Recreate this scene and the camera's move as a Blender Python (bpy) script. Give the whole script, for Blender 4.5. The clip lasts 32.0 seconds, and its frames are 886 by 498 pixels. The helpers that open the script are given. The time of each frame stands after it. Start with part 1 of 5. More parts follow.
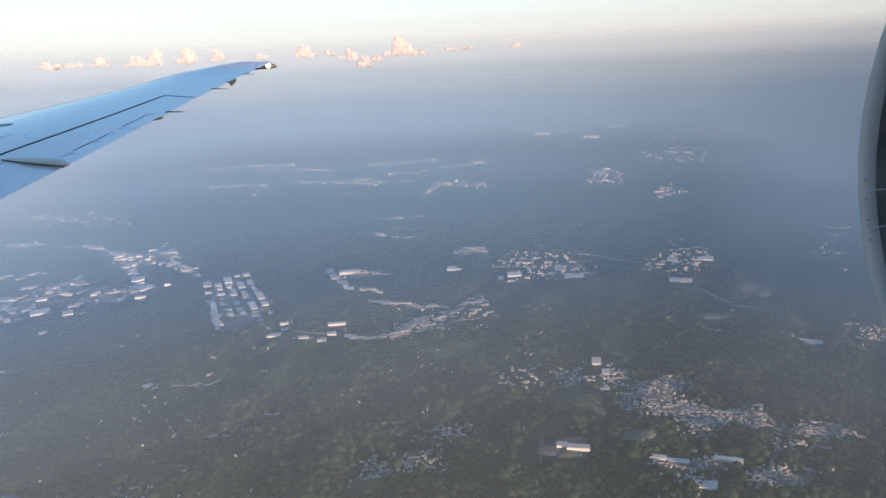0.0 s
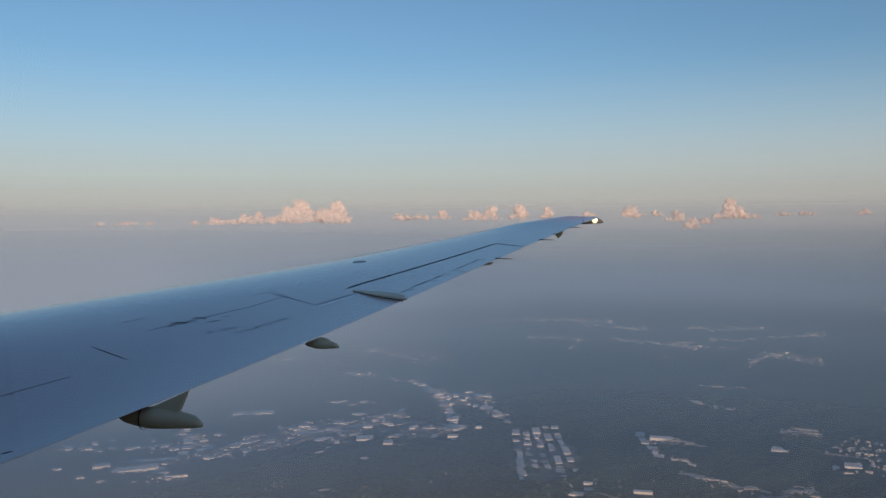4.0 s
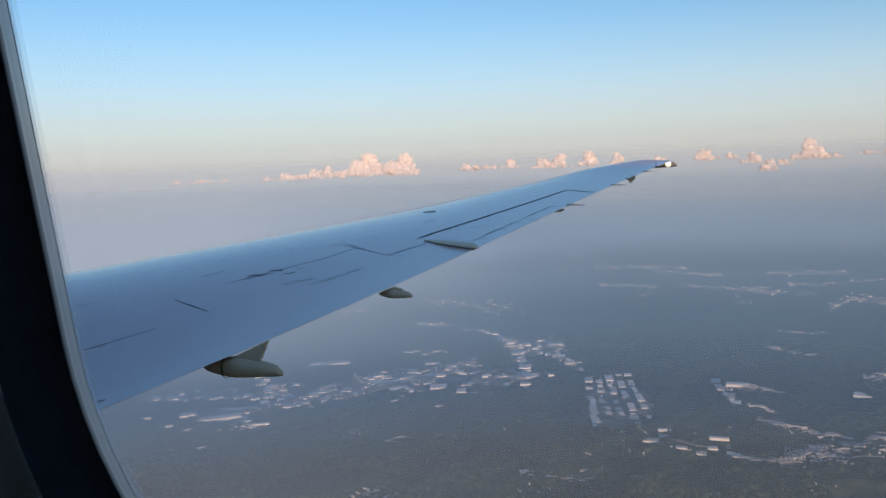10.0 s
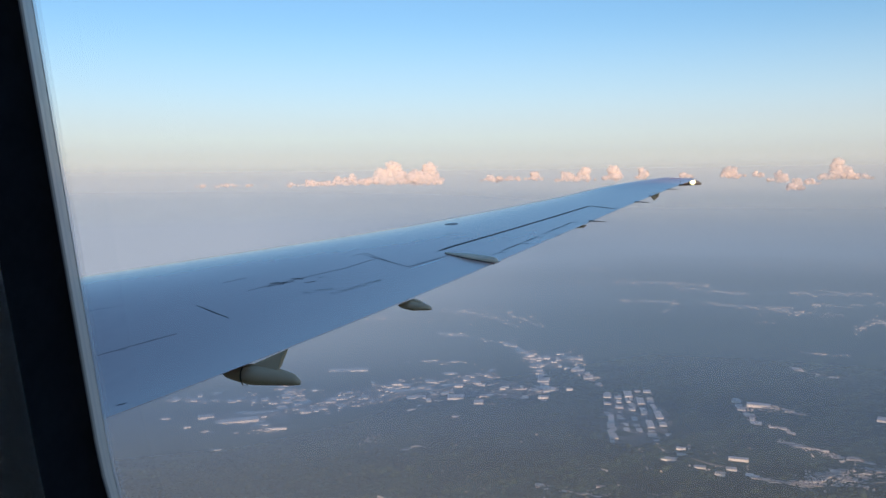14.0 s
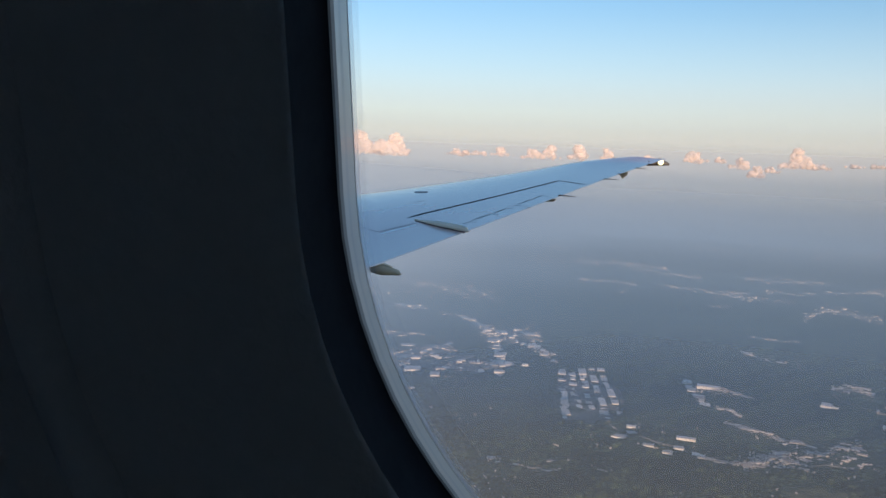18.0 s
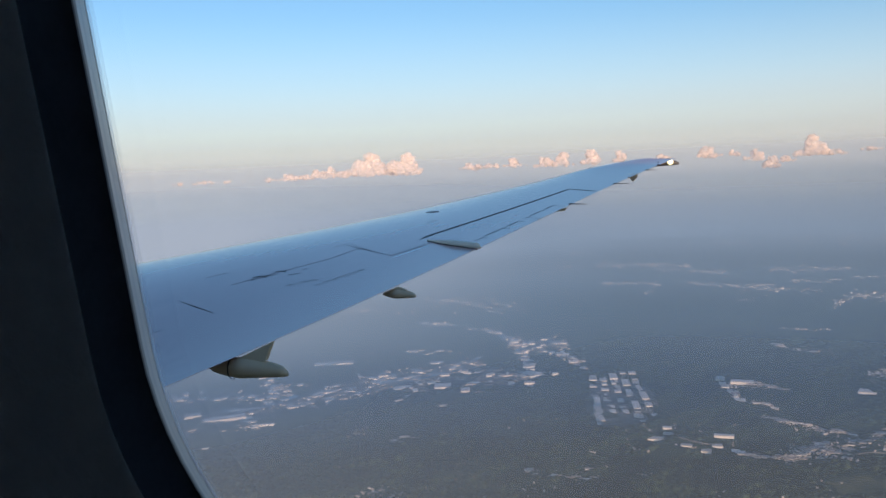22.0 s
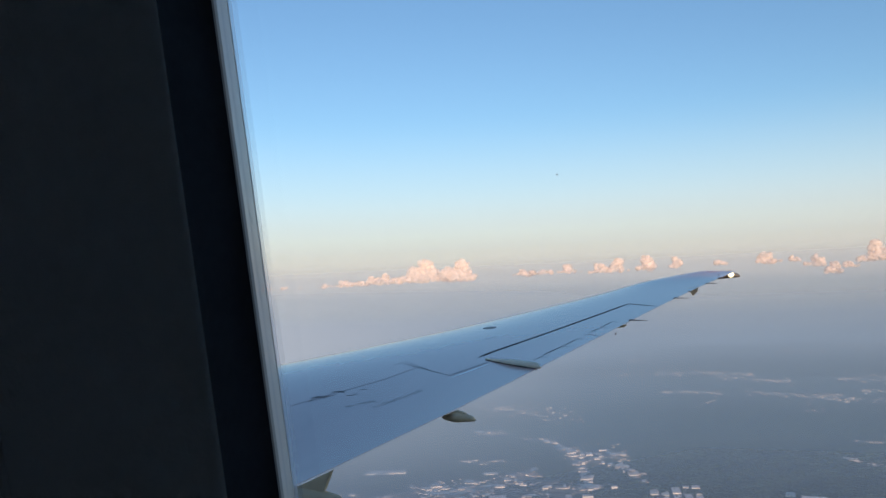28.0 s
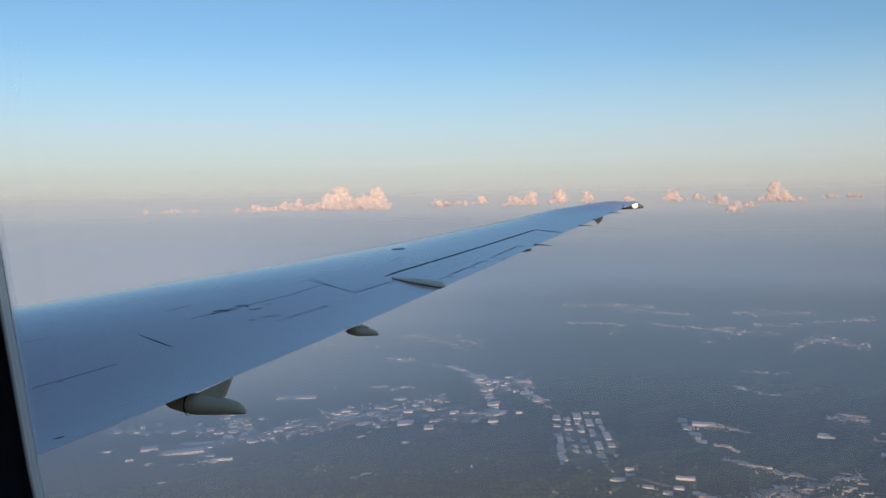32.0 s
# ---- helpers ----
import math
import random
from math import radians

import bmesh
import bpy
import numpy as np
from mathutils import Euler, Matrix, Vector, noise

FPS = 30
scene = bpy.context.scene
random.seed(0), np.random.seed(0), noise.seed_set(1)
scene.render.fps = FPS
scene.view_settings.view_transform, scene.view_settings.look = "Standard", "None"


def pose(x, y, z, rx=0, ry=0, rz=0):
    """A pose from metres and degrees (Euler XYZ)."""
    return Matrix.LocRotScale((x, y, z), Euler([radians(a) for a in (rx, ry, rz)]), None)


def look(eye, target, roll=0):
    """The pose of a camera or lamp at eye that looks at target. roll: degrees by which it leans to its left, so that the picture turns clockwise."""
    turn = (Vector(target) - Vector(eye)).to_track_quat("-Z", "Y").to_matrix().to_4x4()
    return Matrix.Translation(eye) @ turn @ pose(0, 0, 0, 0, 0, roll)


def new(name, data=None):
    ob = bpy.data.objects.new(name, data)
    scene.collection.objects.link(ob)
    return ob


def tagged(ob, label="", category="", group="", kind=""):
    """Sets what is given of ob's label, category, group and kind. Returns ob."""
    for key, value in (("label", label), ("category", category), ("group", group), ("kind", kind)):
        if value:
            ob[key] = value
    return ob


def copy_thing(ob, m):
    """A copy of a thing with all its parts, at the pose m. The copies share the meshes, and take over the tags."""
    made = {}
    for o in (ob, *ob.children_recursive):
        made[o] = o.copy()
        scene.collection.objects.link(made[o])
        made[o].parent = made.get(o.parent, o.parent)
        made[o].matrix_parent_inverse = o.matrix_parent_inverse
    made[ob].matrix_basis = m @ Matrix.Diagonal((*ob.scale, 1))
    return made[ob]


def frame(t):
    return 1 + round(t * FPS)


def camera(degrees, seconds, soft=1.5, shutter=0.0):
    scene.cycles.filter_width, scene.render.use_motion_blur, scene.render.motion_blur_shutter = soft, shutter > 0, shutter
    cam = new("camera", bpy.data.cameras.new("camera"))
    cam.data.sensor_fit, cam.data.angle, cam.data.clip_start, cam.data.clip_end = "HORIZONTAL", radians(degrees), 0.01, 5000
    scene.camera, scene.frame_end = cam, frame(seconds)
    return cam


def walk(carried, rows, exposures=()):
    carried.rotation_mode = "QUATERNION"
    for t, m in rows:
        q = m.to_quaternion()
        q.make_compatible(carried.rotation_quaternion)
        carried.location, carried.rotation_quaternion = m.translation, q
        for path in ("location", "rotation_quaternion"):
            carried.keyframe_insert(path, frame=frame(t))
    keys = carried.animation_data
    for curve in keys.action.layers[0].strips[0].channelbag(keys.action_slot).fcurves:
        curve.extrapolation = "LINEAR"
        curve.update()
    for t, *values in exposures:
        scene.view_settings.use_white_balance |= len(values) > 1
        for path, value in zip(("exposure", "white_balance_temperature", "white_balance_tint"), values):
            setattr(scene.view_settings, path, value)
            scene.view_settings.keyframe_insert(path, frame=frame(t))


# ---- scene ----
# One airliner hangs still over one landscape. Aircraft frame: x outboard, y forward, z up; ATT levels it.

FOV = 56.12
ATT = pose(0, 0, 0, -1.481, -0.5, 0.013)
ROWS = [
    (0, 0.009, -0.0272, 0.048, 75.947, 3.796, -101.662),
    (0.5, -0.0075, 0.0279, 0.0227, 76.399, 3.397, -97.134),
    (1, -0.0052, 0.0011, 0.033, 73.616, 4.675, -91.119),
    (1.5, 0.0002, -0.0084, 0.0352, 74.254, 4.484, -87.412),
    (2, 0.0196, -0.0361, 0.0217, 75.082, 3.743, -85.917),
    (2.5, 0.0047, -0.0084, 0.0222, 77.276, 3.656, -85.544),
    (3, 0.0129, -0.002, 0.0042, 82.53, 2.983, -84.049),
    (3.5, 0.0108, -0.0052, -0.0076, 86.043, 2.433, -82.829),
    (4, 0.0028, -0.0212, -0.0028, 87.796, 2.013, -79.667),
    (4.5, 0.0075, -0.01, 0.009, 87.092, 2.381, -77.675),
    (6.5, 0.0002, -0.0039, -0.0024, 89.61, 1.412, -77.897),
    (7, 0.0056, -0.0072, -0.0088, 89.247, 0.972, -78.086),
    (7.5, 0.0062, -0.01, 0.0024, 88.981, 1.111, -77.416),
    (8, -0.001, -0.0211, -0.0055, 87.698, 1.949, -77.391),
    (8.5, 0.0101, -0.0226, -0.0075, 85.682, 1.951, -77.579),
    (9, 0.0203, -0.0135, 0.0026, 85.444, 1.916, -76.731),
    (9.5, 0.0111, -0.0273, -0.0092, 85.552, 2.873, -75.629),
    (10, 0.0283, 0.0024, -0.0199, 84.599, 3.689, -75.005),
    (10.5, 0.0148, 0.0089, -0.0029, 85.425, 3.262, -74.276),
    (11, 0.004, -0.0046, 0.0021, 87.291, 3.102, -74.16),
    (11.5, 0.0025, -0.0056, -0.0121, 88.045, 3.147, -74.066),
    (12, 0.002, -0.0039, 0.0012, 87.644, 2.824, -74.294),
    (12.5, 0.0083, -0.016, 0.0066, 86.279, 2.526, -74.215),
    (13, 0.0168, -0.0081, 0.0034, 85.187, 2.109, -73.716),
    (13.5, 0.013, -0.012, 0.0088, 85.114, 2.185, -73.342),
    (14, 0.0094, -0.0131, 0.0074, 85.374, 2.151, -73.373),
    (14.5, 0.0159, -0.01, 0.0051, 84.916, 2.158, -74.089),
    (16.5, 0.0067, -0.0121, -0.0063, 83.713, 3.139, -75.659),
    (17, 0.0011, -0.008, -0.003, 85.441, 2.024, -76.093),
    (17.5, 0.0145, 0.0018, -0.0169, 85.033, 0.863, -76.73),
    (18, 0.0256, 0.0617, -0.0405, 83.434, -0.597, -75.71),
    (18.5, 0.0041, 0.0313, -0.0228, 83.138, -0.91, -75.75),
    (19, 0.0152, 0.0328, -0.0222, 84.103, -1.053, -76.017),
    (19.5, -0.0138, 0.0156, -0.0168, 85.554, -0.207, -75.665),
    (20, -0.0094, 0.0024, -0.005, 85.599, 0.495, -75.658),
    (20.5, -0.0012, -0.0117, -0.0043, 84.756, 1.119, -76.018),
    (21, 0.0016, -0.0154, -0.024, 83.643, 1.889, -75.734),
    (21.5, -0.0065, -0.0035, -0.0283, 83.165, 3.714, -74.73),
    (22, -0.0075, -0.008, -0.0117, 84.574, 4.135, -74.834),
    (22.5, -0.0153, 0.0074, 0.0053, 85.586, 3.763, -74.917),
    (23, -0.0096, 0.0023, 0.0077, 85.857, 3.932, -75.195),
    (23.5, -0.0034, -0.0022, 0.0017, 85.035, 4.161, -74.91),
    (24, -0.0009, -0.0171, 0.0264, 84.815, 4.648, -73.907),
    (24.5, -0.0074, -0.0306, 0.0232, 86.362, 4.754, -72.625),
    (25, -0.0153, -0.0016, 0.0278, 87.189, 3.889, -71.276),
    (25.5, -0.0153, 0.0105, 0.0335, 89.002, 3.425, -70.117),
    (26, -0.0275, 0.0081, 0.067, 89.325, 3.663, -69.444),
    (26.5, -0.0038, 0.0091, 0.0826, 90.683, 5.265, -71.441),
    (28.5, 0.0014, 0.0316, 0.1072, 92.423, 3.866, -71.03),
    (29, -0.0237, 0.0151, 0.0714, 92.164, 3.347, -71.26),
    (29.5, 0.0114, 0.0133, 0.073, 90.236, 3.32, -71.89),
    (30, -0.0075, -0.0232, 0.0535, 89.384, 4.156, -71.863),
    (30.5, 0.0102, -0.0113, 0.0275, 88.432, 3.885, -72.544),
    (31, -0.0206, -0.0109, 0.0294, 87.837, 3.438, -72.863),
    (31.5, -0.0135, -0.0039, 0.0325, 87.301, 2.88, -74.303),
    (32, -0.0122, -0.0326, 0.0125, 86.912, 2.505, -76.979),
]
cam = camera(FOV, 32.0, soft=1.5)
walk(cam, [(t, ATT @ pose(x, y, z, rx, ry, rz)) for t, x, y, z, rx, ry, rz in ROWS],
     exposures=[(t, 0.68 + e, k, 12.5) for t, e, k in (
         (0, 0.5, 6010), (0.8, 0.35, 6010), (2.2, 0.46, 6010), (2.6, 0.2, 6060), (3.0, -0.5, 6110), (4.0, -0.6, 6060), (6.5, -0.25, 6010), (9, -0.22, 5960), (10.5, -0.13, 5930), (12, -0.17, 5920), (13, -0.06, 5910), (14, -0.06, 5910),
         (17, -0.05, 5910), (18, 0.0, 6130), (19, 0.0, 5960), (21, -0.05, 5910), (24, -0.1, 5910), (26, -0.06, 6160), (29, -0.05, 6160), (30, -0.15, 6010), (32, -0.25, 6010))])

# ---------------------------------------------------------------- light
SUN_EL, SUN_ROT = radians(6.0), radians(238.0)
world = bpy.data.worlds.new("world")
scene.world = world
world.use_nodes = True
wn, wl = world.node_tree.nodes, world.node_tree.links
sky = wn.new("ShaderNodeTexSky")
sky.sky_type = "NISHITA"
sky.sun_disc = False
sky.sun_elevation, sky.sun_rotation = SUN_EL, SUN_ROT
sky.altitude, sky.air_density, sky.dust_density, sky.ozone_density = 1200, 1.0, 1.0, 2.2
wn["Background"].inputs["Strength"].default_value = 0.142
# the low sky turns pale and rosy in the evening haze
co, sep, up, pale = wn.new("ShaderNodeTexCoord"), wn.new("ShaderNodeSeparateXYZ"), wn.new("ShaderNodeValToRGB"), wn.new("ShaderNodeMix")
wl.new(co.outputs["Generated"], sep.inputs[0])
wl.new(sep.outputs["Z"], up.inputs["Fac"])
up.color_ramp.interpolation = "EASE"
for k, (p, c) in enumerate(((0.0, 0.75), (0.04, 0.62), (0.2, 0.0))):
    e = up.color_ramp.elements[k] if k < 2 else up.color_ramp.elements.new(p)
    e.position, e.color = p, (c, c, c, 1)
pale.data_type = "RGBA"
rosy, lift = wn.new("ShaderNodeMix"), wn.new("ShaderNodeMapRange")
rosy.data_type = "RGBA"
rosy.inputs["A"].default_value, rosy.inputs["B"].default_value = (3.9, 3.4, 3.12, 1), (3.5, 3.55, 3.55, 1)
lift.inputs["From Min"].default_value, lift.inputs["From Max"].default_value = 0.02, 0.11
wl.new(sep.outputs["Z"], lift.inputs["Value"])
wl.new(lift.outputs[0], rosy.inputs["Factor"])
wl.new(rosy.outputs["Result"], pale.inputs["B"])
wl.new(up.outputs["Color"], pale.inputs["Factor"])
wl.new(sky.outputs[0], pale.inputs["A"])
wl.new(pale.outputs["Result"], wn["Background"].inputs["Color"])
sun_dir = Vector((math.sin(SUN_ROT) * math.cos(SUN_EL), math.cos(SUN_ROT) * math.cos(SUN_EL), math.sin(SUN_EL)))
sun = new("sun", bpy.data.lights.new("sun", "SUN"))
sun.data.energy, sun.data.angle, sun.data.color = 4.0, radians(0.5), (1.0, 0.68, 0.45)
sun.matrix_world = look(sun_dir * 60, (0, 0, 0))

# ---------------------------------------------------------------- materials


def mat(name, color, rough=0.6, metal=0.0, spec=0.5):
    m = bpy.data.materials.new(name)
    m.use_nodes = True
    b = m.node_tree.nodes["Principled BSDF"]
    b.inputs["Base Color"].default_value = (*color, 1)
    b.inputs["Roughness"].default_value = rough
    b.inputs["Metallic"].default_value = metal
    b.inputs["Specular IOR Level"].default_value = spec
    return m


def vary(m, low, high, scale, detail=4.0, coord="Object", stretch=(1, 1, 1), bump=0.0, fine=None, rnd=False):
    """Two-scale noise between two colours, with relief."""
    n, l = m.node_tree.nodes, m.node_tree.links
    b = n["Principled BSDF"]
    tc, mp = n.new("ShaderNodeTexCoord"), n.new("ShaderNodeMapping")
    mp.inputs["Scale"].default_value = stretch
    l.new(tc.outputs[coord], mp.inputs["Vector"])
    a = n.new("ShaderNodeTexNoise")
    a.inputs["Scale"].default_value, a.inputs["Detail"].default_value = scale, detail
    l.new(mp.outputs[0], a.inputs["Vector"])
    f = n.new("ShaderNodeTexNoise")
    f.inputs["Scale"].default_value, f.inputs["Detail"].default_value = fine or scale * 7, 3
    l.new(mp.outputs[0], f.inputs["Vector"])
    s = n.new("ShaderNodeMath")
    s.operation = "MULTIPLY_ADD"
    s.inputs[1].default_value = 0.45
    l.new(f.outputs["Fac"], s.inputs[0])
    l.new(a.outputs["Fac"], s.inputs[2])
    last = s.outputs[0]
    if rnd:
        g, k = n.new("ShaderNodeNewGeometry" if rnd == "island" else "ShaderNodeObjectInfo"), n.new("ShaderNodeMath")
        k.operation = "MULTIPLY_ADD"
        k.inputs[1].default_value = 0.5
        l.new(g.outputs["Random Per Island" if rnd == "island" else "Random"], k.inputs[0])
        l.new(last, k.inputs[2])
        last = k.outputs[0]
    r = n.new("ShaderNodeMapRange")
    r.inputs["From Min"].default_value, r.inputs["From Max"].default_value = (0.45, 1.0) if not rnd else (0.55, 1.4)
    l.new(last, r.inputs["Value"])
    x = n.new("ShaderNodeMix")
    x.data_type = "RGBA"
    x.inputs["A"].default_value, x.inputs["B"].default_value = (*low, 1), (*high, 1)
    l.new(r.outputs[0], x.inputs["Factor"])
    l.new(x.outputs["Result"], b.inputs["Base Color"])
    if bump:
        u = n.new("ShaderNodeBump")
        u.inputs["Strength"].default_value, u.inputs["Distance"].default_value = bump, 0.02
        l.new(s.outputs[0], u.inputs["Height"])
        l.new(u.outputs[0], b.inputs["Normal"])
    return m


M_WING = vary(mat("wing_paint", (0.3, 0.25, 0.27), 0.2, spec=0.9), (0.345, 0.194, 0.183), (0.446, 0.254, 0.241), 0.7, stretch=(0.6, 1.6, 1), bump=0.05, fine=9)
M_WING.node_tree.nodes["Principled BSDF"].inputs["Coat Weight"].default_value = 0.3
M_WING.node_tree.nodes["Principled BSDF"].inputs["Coat Roughness"].default_value = 0.12
M_SLAT = vary(mat("bare_slat_metal", (0.78, 0.8, 0.82), 0.3, 0.85), (0.70, 0.73, 0.76), (0.84, 0.86, 0.88), 1.2)
M_GAP = mat("gap_shadow", (0.010, 0.011, 0.016), 0.9, spec=0.05)
M_SEAM = vary(mat("seam_dirt", (0.27, 0.2, 0.215), 0.22, spec=0.9), (0.3, 0.178, 0.168), (0.38, 0.218, 0.206), 14)
M_LINE = mat("seam_line", (0.11, 0.085, 0.095), 0.5, spec=0.3)
M_DARK = mat("flap_slot", (0.045, 0.048, 0.06), 0.85, spec=0.1)
M_SEAM.node_tree.nodes["Principled BSDF"].inputs["Coat Weight"].default_value = 0.3
M_SEAM.node_tree.nodes["Principled BSDF"].inputs["Coat Roughness"].default_value = 0.12
M_SCUFF = vary(mat("grease", (0.08, 0.07, 0.08), 0.7, spec=0.1), (0.008, 0.008, 0.012), (0.07, 0.06, 0.068), 9)
M_SMUDGE = vary(mat("thin_grease", (0.1, 0.085, 0.09), 0.6, spec=0.2), (0.06, 0.05, 0.055), (0.16, 0.13, 0.135), 9)
_n, _l = M_SMUDGE.node_tree.nodes, M_SMUDGE.node_tree.links
_t, _w, _r, _x = _n.new("ShaderNodeBsdfTransparent"), _n.new("ShaderNodeTexNoise"), _n.new("ShaderNodeMapRange"), _n.new("ShaderNodeMixShader")
_w.inputs["Scale"].default_value, _w.inputs["Detail"].default_value = 16, 5
_r.inputs["From Min"].default_value, _r.inputs["From Max"].default_value = 0.4, 0.7
_r.inputs["To Max"].default_value = 0.34
_l.new(_n["Texture Coordinate"].outputs["Object"], _w.inputs["Vector"])
_l.new(_w.outputs["Fac"], _r.inputs["Value"])
_l.new(_r.outputs[0], _x.inputs["Fac"])
_l.new(_t.outputs[0], _x.inputs[1])
_l.new(_n["Principled BSDF"].outputs[0], _x.inputs[2])
_l.new(_x.outputs[0], _n["Material Output"].inputs["Surface"])
M_FAIR = vary(mat("fairing_paint", (0.5, 0.42, 0.28), 0.5), (0.58, 0.48, 0.31), (0.72, 0.6, 0.41), 3, fine=20)
M_FAIR_TOP = vary(mat("pale_fairing_paint", (0.75, 0.7, 0.58), 0.5), (0.86, 0.77, 0.6), (0.93, 0.85, 0.68), 5, fine=30)
M_CAP = vary(mat("tip_cap", (0.2, 0.19, 0.17), 0.5), (0.05, 0.048, 0.045), (0.09, 0.085, 0.08), 5)
M_CAPLID = vary(mat("filler_lid", (0.1, 0.09, 0.1), 0.4), (0.08, 0.07, 0.075), (0.15, 0.12, 0.13), 12)
M_RUB = vary(mat("seal_rubber", (0.02, 0.02, 0.025), 0.8, spec=0.15), (0.020, 0.022, 0.031), (0.040, 0.042, 0.055), 60, fine=500)
def edge_mat(name, tint, clear):
    """Worn acrylic edge that glows with the daylight behind it."""
    m = vary(mat(name, tint, 0.5), tuple(0.7 * c for c in tint), tint, 40, fine=300)
    n, l = m.node_tree.nodes, m.node_tree.links
    t, x = n.new("ShaderNodeBsdfTranslucent"), n.new("ShaderNodeMixShader")
    t.inputs["Color"].default_value = (*tint, 1)
    x.inputs["Fac"].default_value = 0.93
    l.new(n["Principled BSDF"].outputs[0], x.inputs[1])
    l.new(t.outputs[0], x.inputs[2])
    c, y = n.new("ShaderNodeBsdfTransparent"), n.new("ShaderNodeMixShader")
    y.inputs["Fac"].default_value = clear
    l.new(x.outputs[0], y.inputs[1])
    l.new(c.outputs[0], y.inputs[2])
    l.new(y.outputs[0], n["Material Output"].inputs["Surface"])
    return m


M_LIP = edge_mat("pane_edge", (0.86, 0.77, 0.68), 0.12)
M_EDGE = edge_mat("pane_scratch", (0.76, 0.69, 0.62), 0.08)
# two tones between rubber and pane, added to soften the edge
M_FADE_DARK = edge_mat("edge_fade_dark", (0.16, 0.145, 0.135), 0.0)
M_FADE_MID = edge_mat("edge_fade_mid", (0.45, 0.41, 0.37), 0.0)
M_GROOVE = edge_mat("pane_groove", (0.62, 0.57, 0.52), 0.0)


def acrylic(name, clear):
    """Frosted acrylic that lets most of the view through."""
    m = bpy.data.materials.new(name)
    m.use_nodes = True
    n, l = m.node_tree.nodes, m.node_tree.links
    n.remove(n["Principled BSDF"])
    t, d, x = n.new("ShaderNodeBsdfTransparent"), n.new("ShaderNodeBsdfTranslucent"), n.new("ShaderNodeMixShader")
    d.inputs["Color"].default_value = (0.8, 0.82, 0.86, 1)
    x.inputs["Fac"].default_value = 1 - clear
    l.new(t.outputs[0], x.inputs[1])
    l.new(d.outputs[0], x.inputs[2])
    l.new(x.outputs[0], n["Material Output"].inputs["Surface"])
    return m


M_FILM = acrylic("greasy_film", 0.945)
# acrylic bevel, and a clearer tone added to fade the edge out
M_BEVEL, M_FADE_CLEAR = acrylic("acrylic_bevel", 0.6), acrylic("edge_fade_clear", 0.86)
M_LINER = vary(mat("cabin_liner", (0.7, 0.71, 0.72), 0.75), (0.73, 0.71, 0.69), (0.80, 0.78, 0.76), 30, fine=400, bump=0.1)
M_PANEL = vary(mat("sidewall_plastic", (0.45, 0.44, 0.43), 0.75), (0.60, 0.58, 0.58), (0.70, 0.68, 0.67), 30, fine=400, bump=0.1)
M_COWL = vary(mat("cowl_paint", (0.4, 0.41, 0.43), 0.4), (0.66, 0.57, 0.50), (0.82, 0.71, 0.62), 6, fine=60)
M_LINING = vary(mat("intake_lining", (0.2, 0.18, 0.16), 0.6), (0.13, 0.11, 0.095), (0.36, 0.31, 0.27), 9, fine=60)
M_SKIN = vary(mat("fuselage_paint", (0.7, 0.71, 0.72), 0.35), (0.62, 0.63, 0.65), (0.75, 0.76, 0.77), 0.5)
M_LAMP = mat("lamp_lens", (1, 0.95, 0.8), 0.2)
_b = M_LAMP.node_tree.nodes["Principled BSDF"]
_b.inputs["Emission Color"].default_value, _b.inputs["Emission Strength"].default_value = (1.0, 0.8, 0.38, 1), 1.7

M_GROUND = vary(mat("woodland_floor", (0.05, 0.06, 0.04), 0.95, spec=0.1), (0.016, 0.03, 0.02), (0.046, 0.066, 0.042), 0.004, 8, fine=0.06, bump=0.0)
M_TREE = vary(mat("foliage", (0.05, 0.07, 0.03), 0.95, spec=0.1), (0.004, 0.010, 0.007), (0.034, 0.056, 0.034), 0.012, 6, fine=0.12)
# random dark tones stand in for shadow among the crowns
M_CLUMP = vary(mat("clump_foliage", (0.04, 0.06, 0.03), 0.95, spec=0.1), (0.003, 0.007, 0.005), (0.042, 0.062, 0.038), 0.02, 4, fine=0.1, rnd="island")
M_TREE_FAR = vary(mat("far_foliage", (0.03, 0.045, 0.03), 0.95, spec=0.1), (0.011, 0.025, 0.018), (0.021, 0.04, 0.027), 0.005, 6, fine=0.03)
M_FIELD = vary(mat("meadow", (0.1, 0.11, 0.05), 0.95, spec=0.1), (0.04, 0.05, 0.028), (0.10, 0.105, 0.058), 0.03, 6, fine=0.3)
M_SOIL = vary(mat("bare_clay", (0.4, 0.25, 0.16), 0.95, spec=0.1), (0.30, 0.19, 0.12), (0.45, 0.31, 0.21), 0.02, 6, fine=0.3)
M_LOT = vary(mat("pale_asphalt", (0.18, 0.18, 0.18), 0.9, spec=0.2), (0.08, 0.082, 0.08), (0.15, 0.147, 0.14), 0.03, 6, fine=0.5)
M_ROAD = vary(mat("road_concrete", (0.25, 0.24, 0.22), 0.9, spec=0.2), (0.14, 0.135, 0.125), (0.22, 0.21, 0.19), 0.05, 4, fine=0.5)
M_WATER = vary(mat("pond_water", (0.03, 0.045, 0.06), 0.12), (0.025, 0.04, 0.055), (0.045, 0.06, 0.07), 0.05)
M_ROOF = vary(mat("roof_sheet", (0.6, 0.6, 0.58), 0.7, spec=0.3), (0.42, 0.385, 0.35), (0.95, 0.87, 0.79), 0.3, fine=1.5, rnd="object")
M_WALL = vary(mat("hall_wall", (0.6, 0.55, 0.48), 0.8, spec=0.3), (0.62, 0.56, 0.49), (0.93, 0.86, 0.78), 0.3, fine=2, rnd="object")
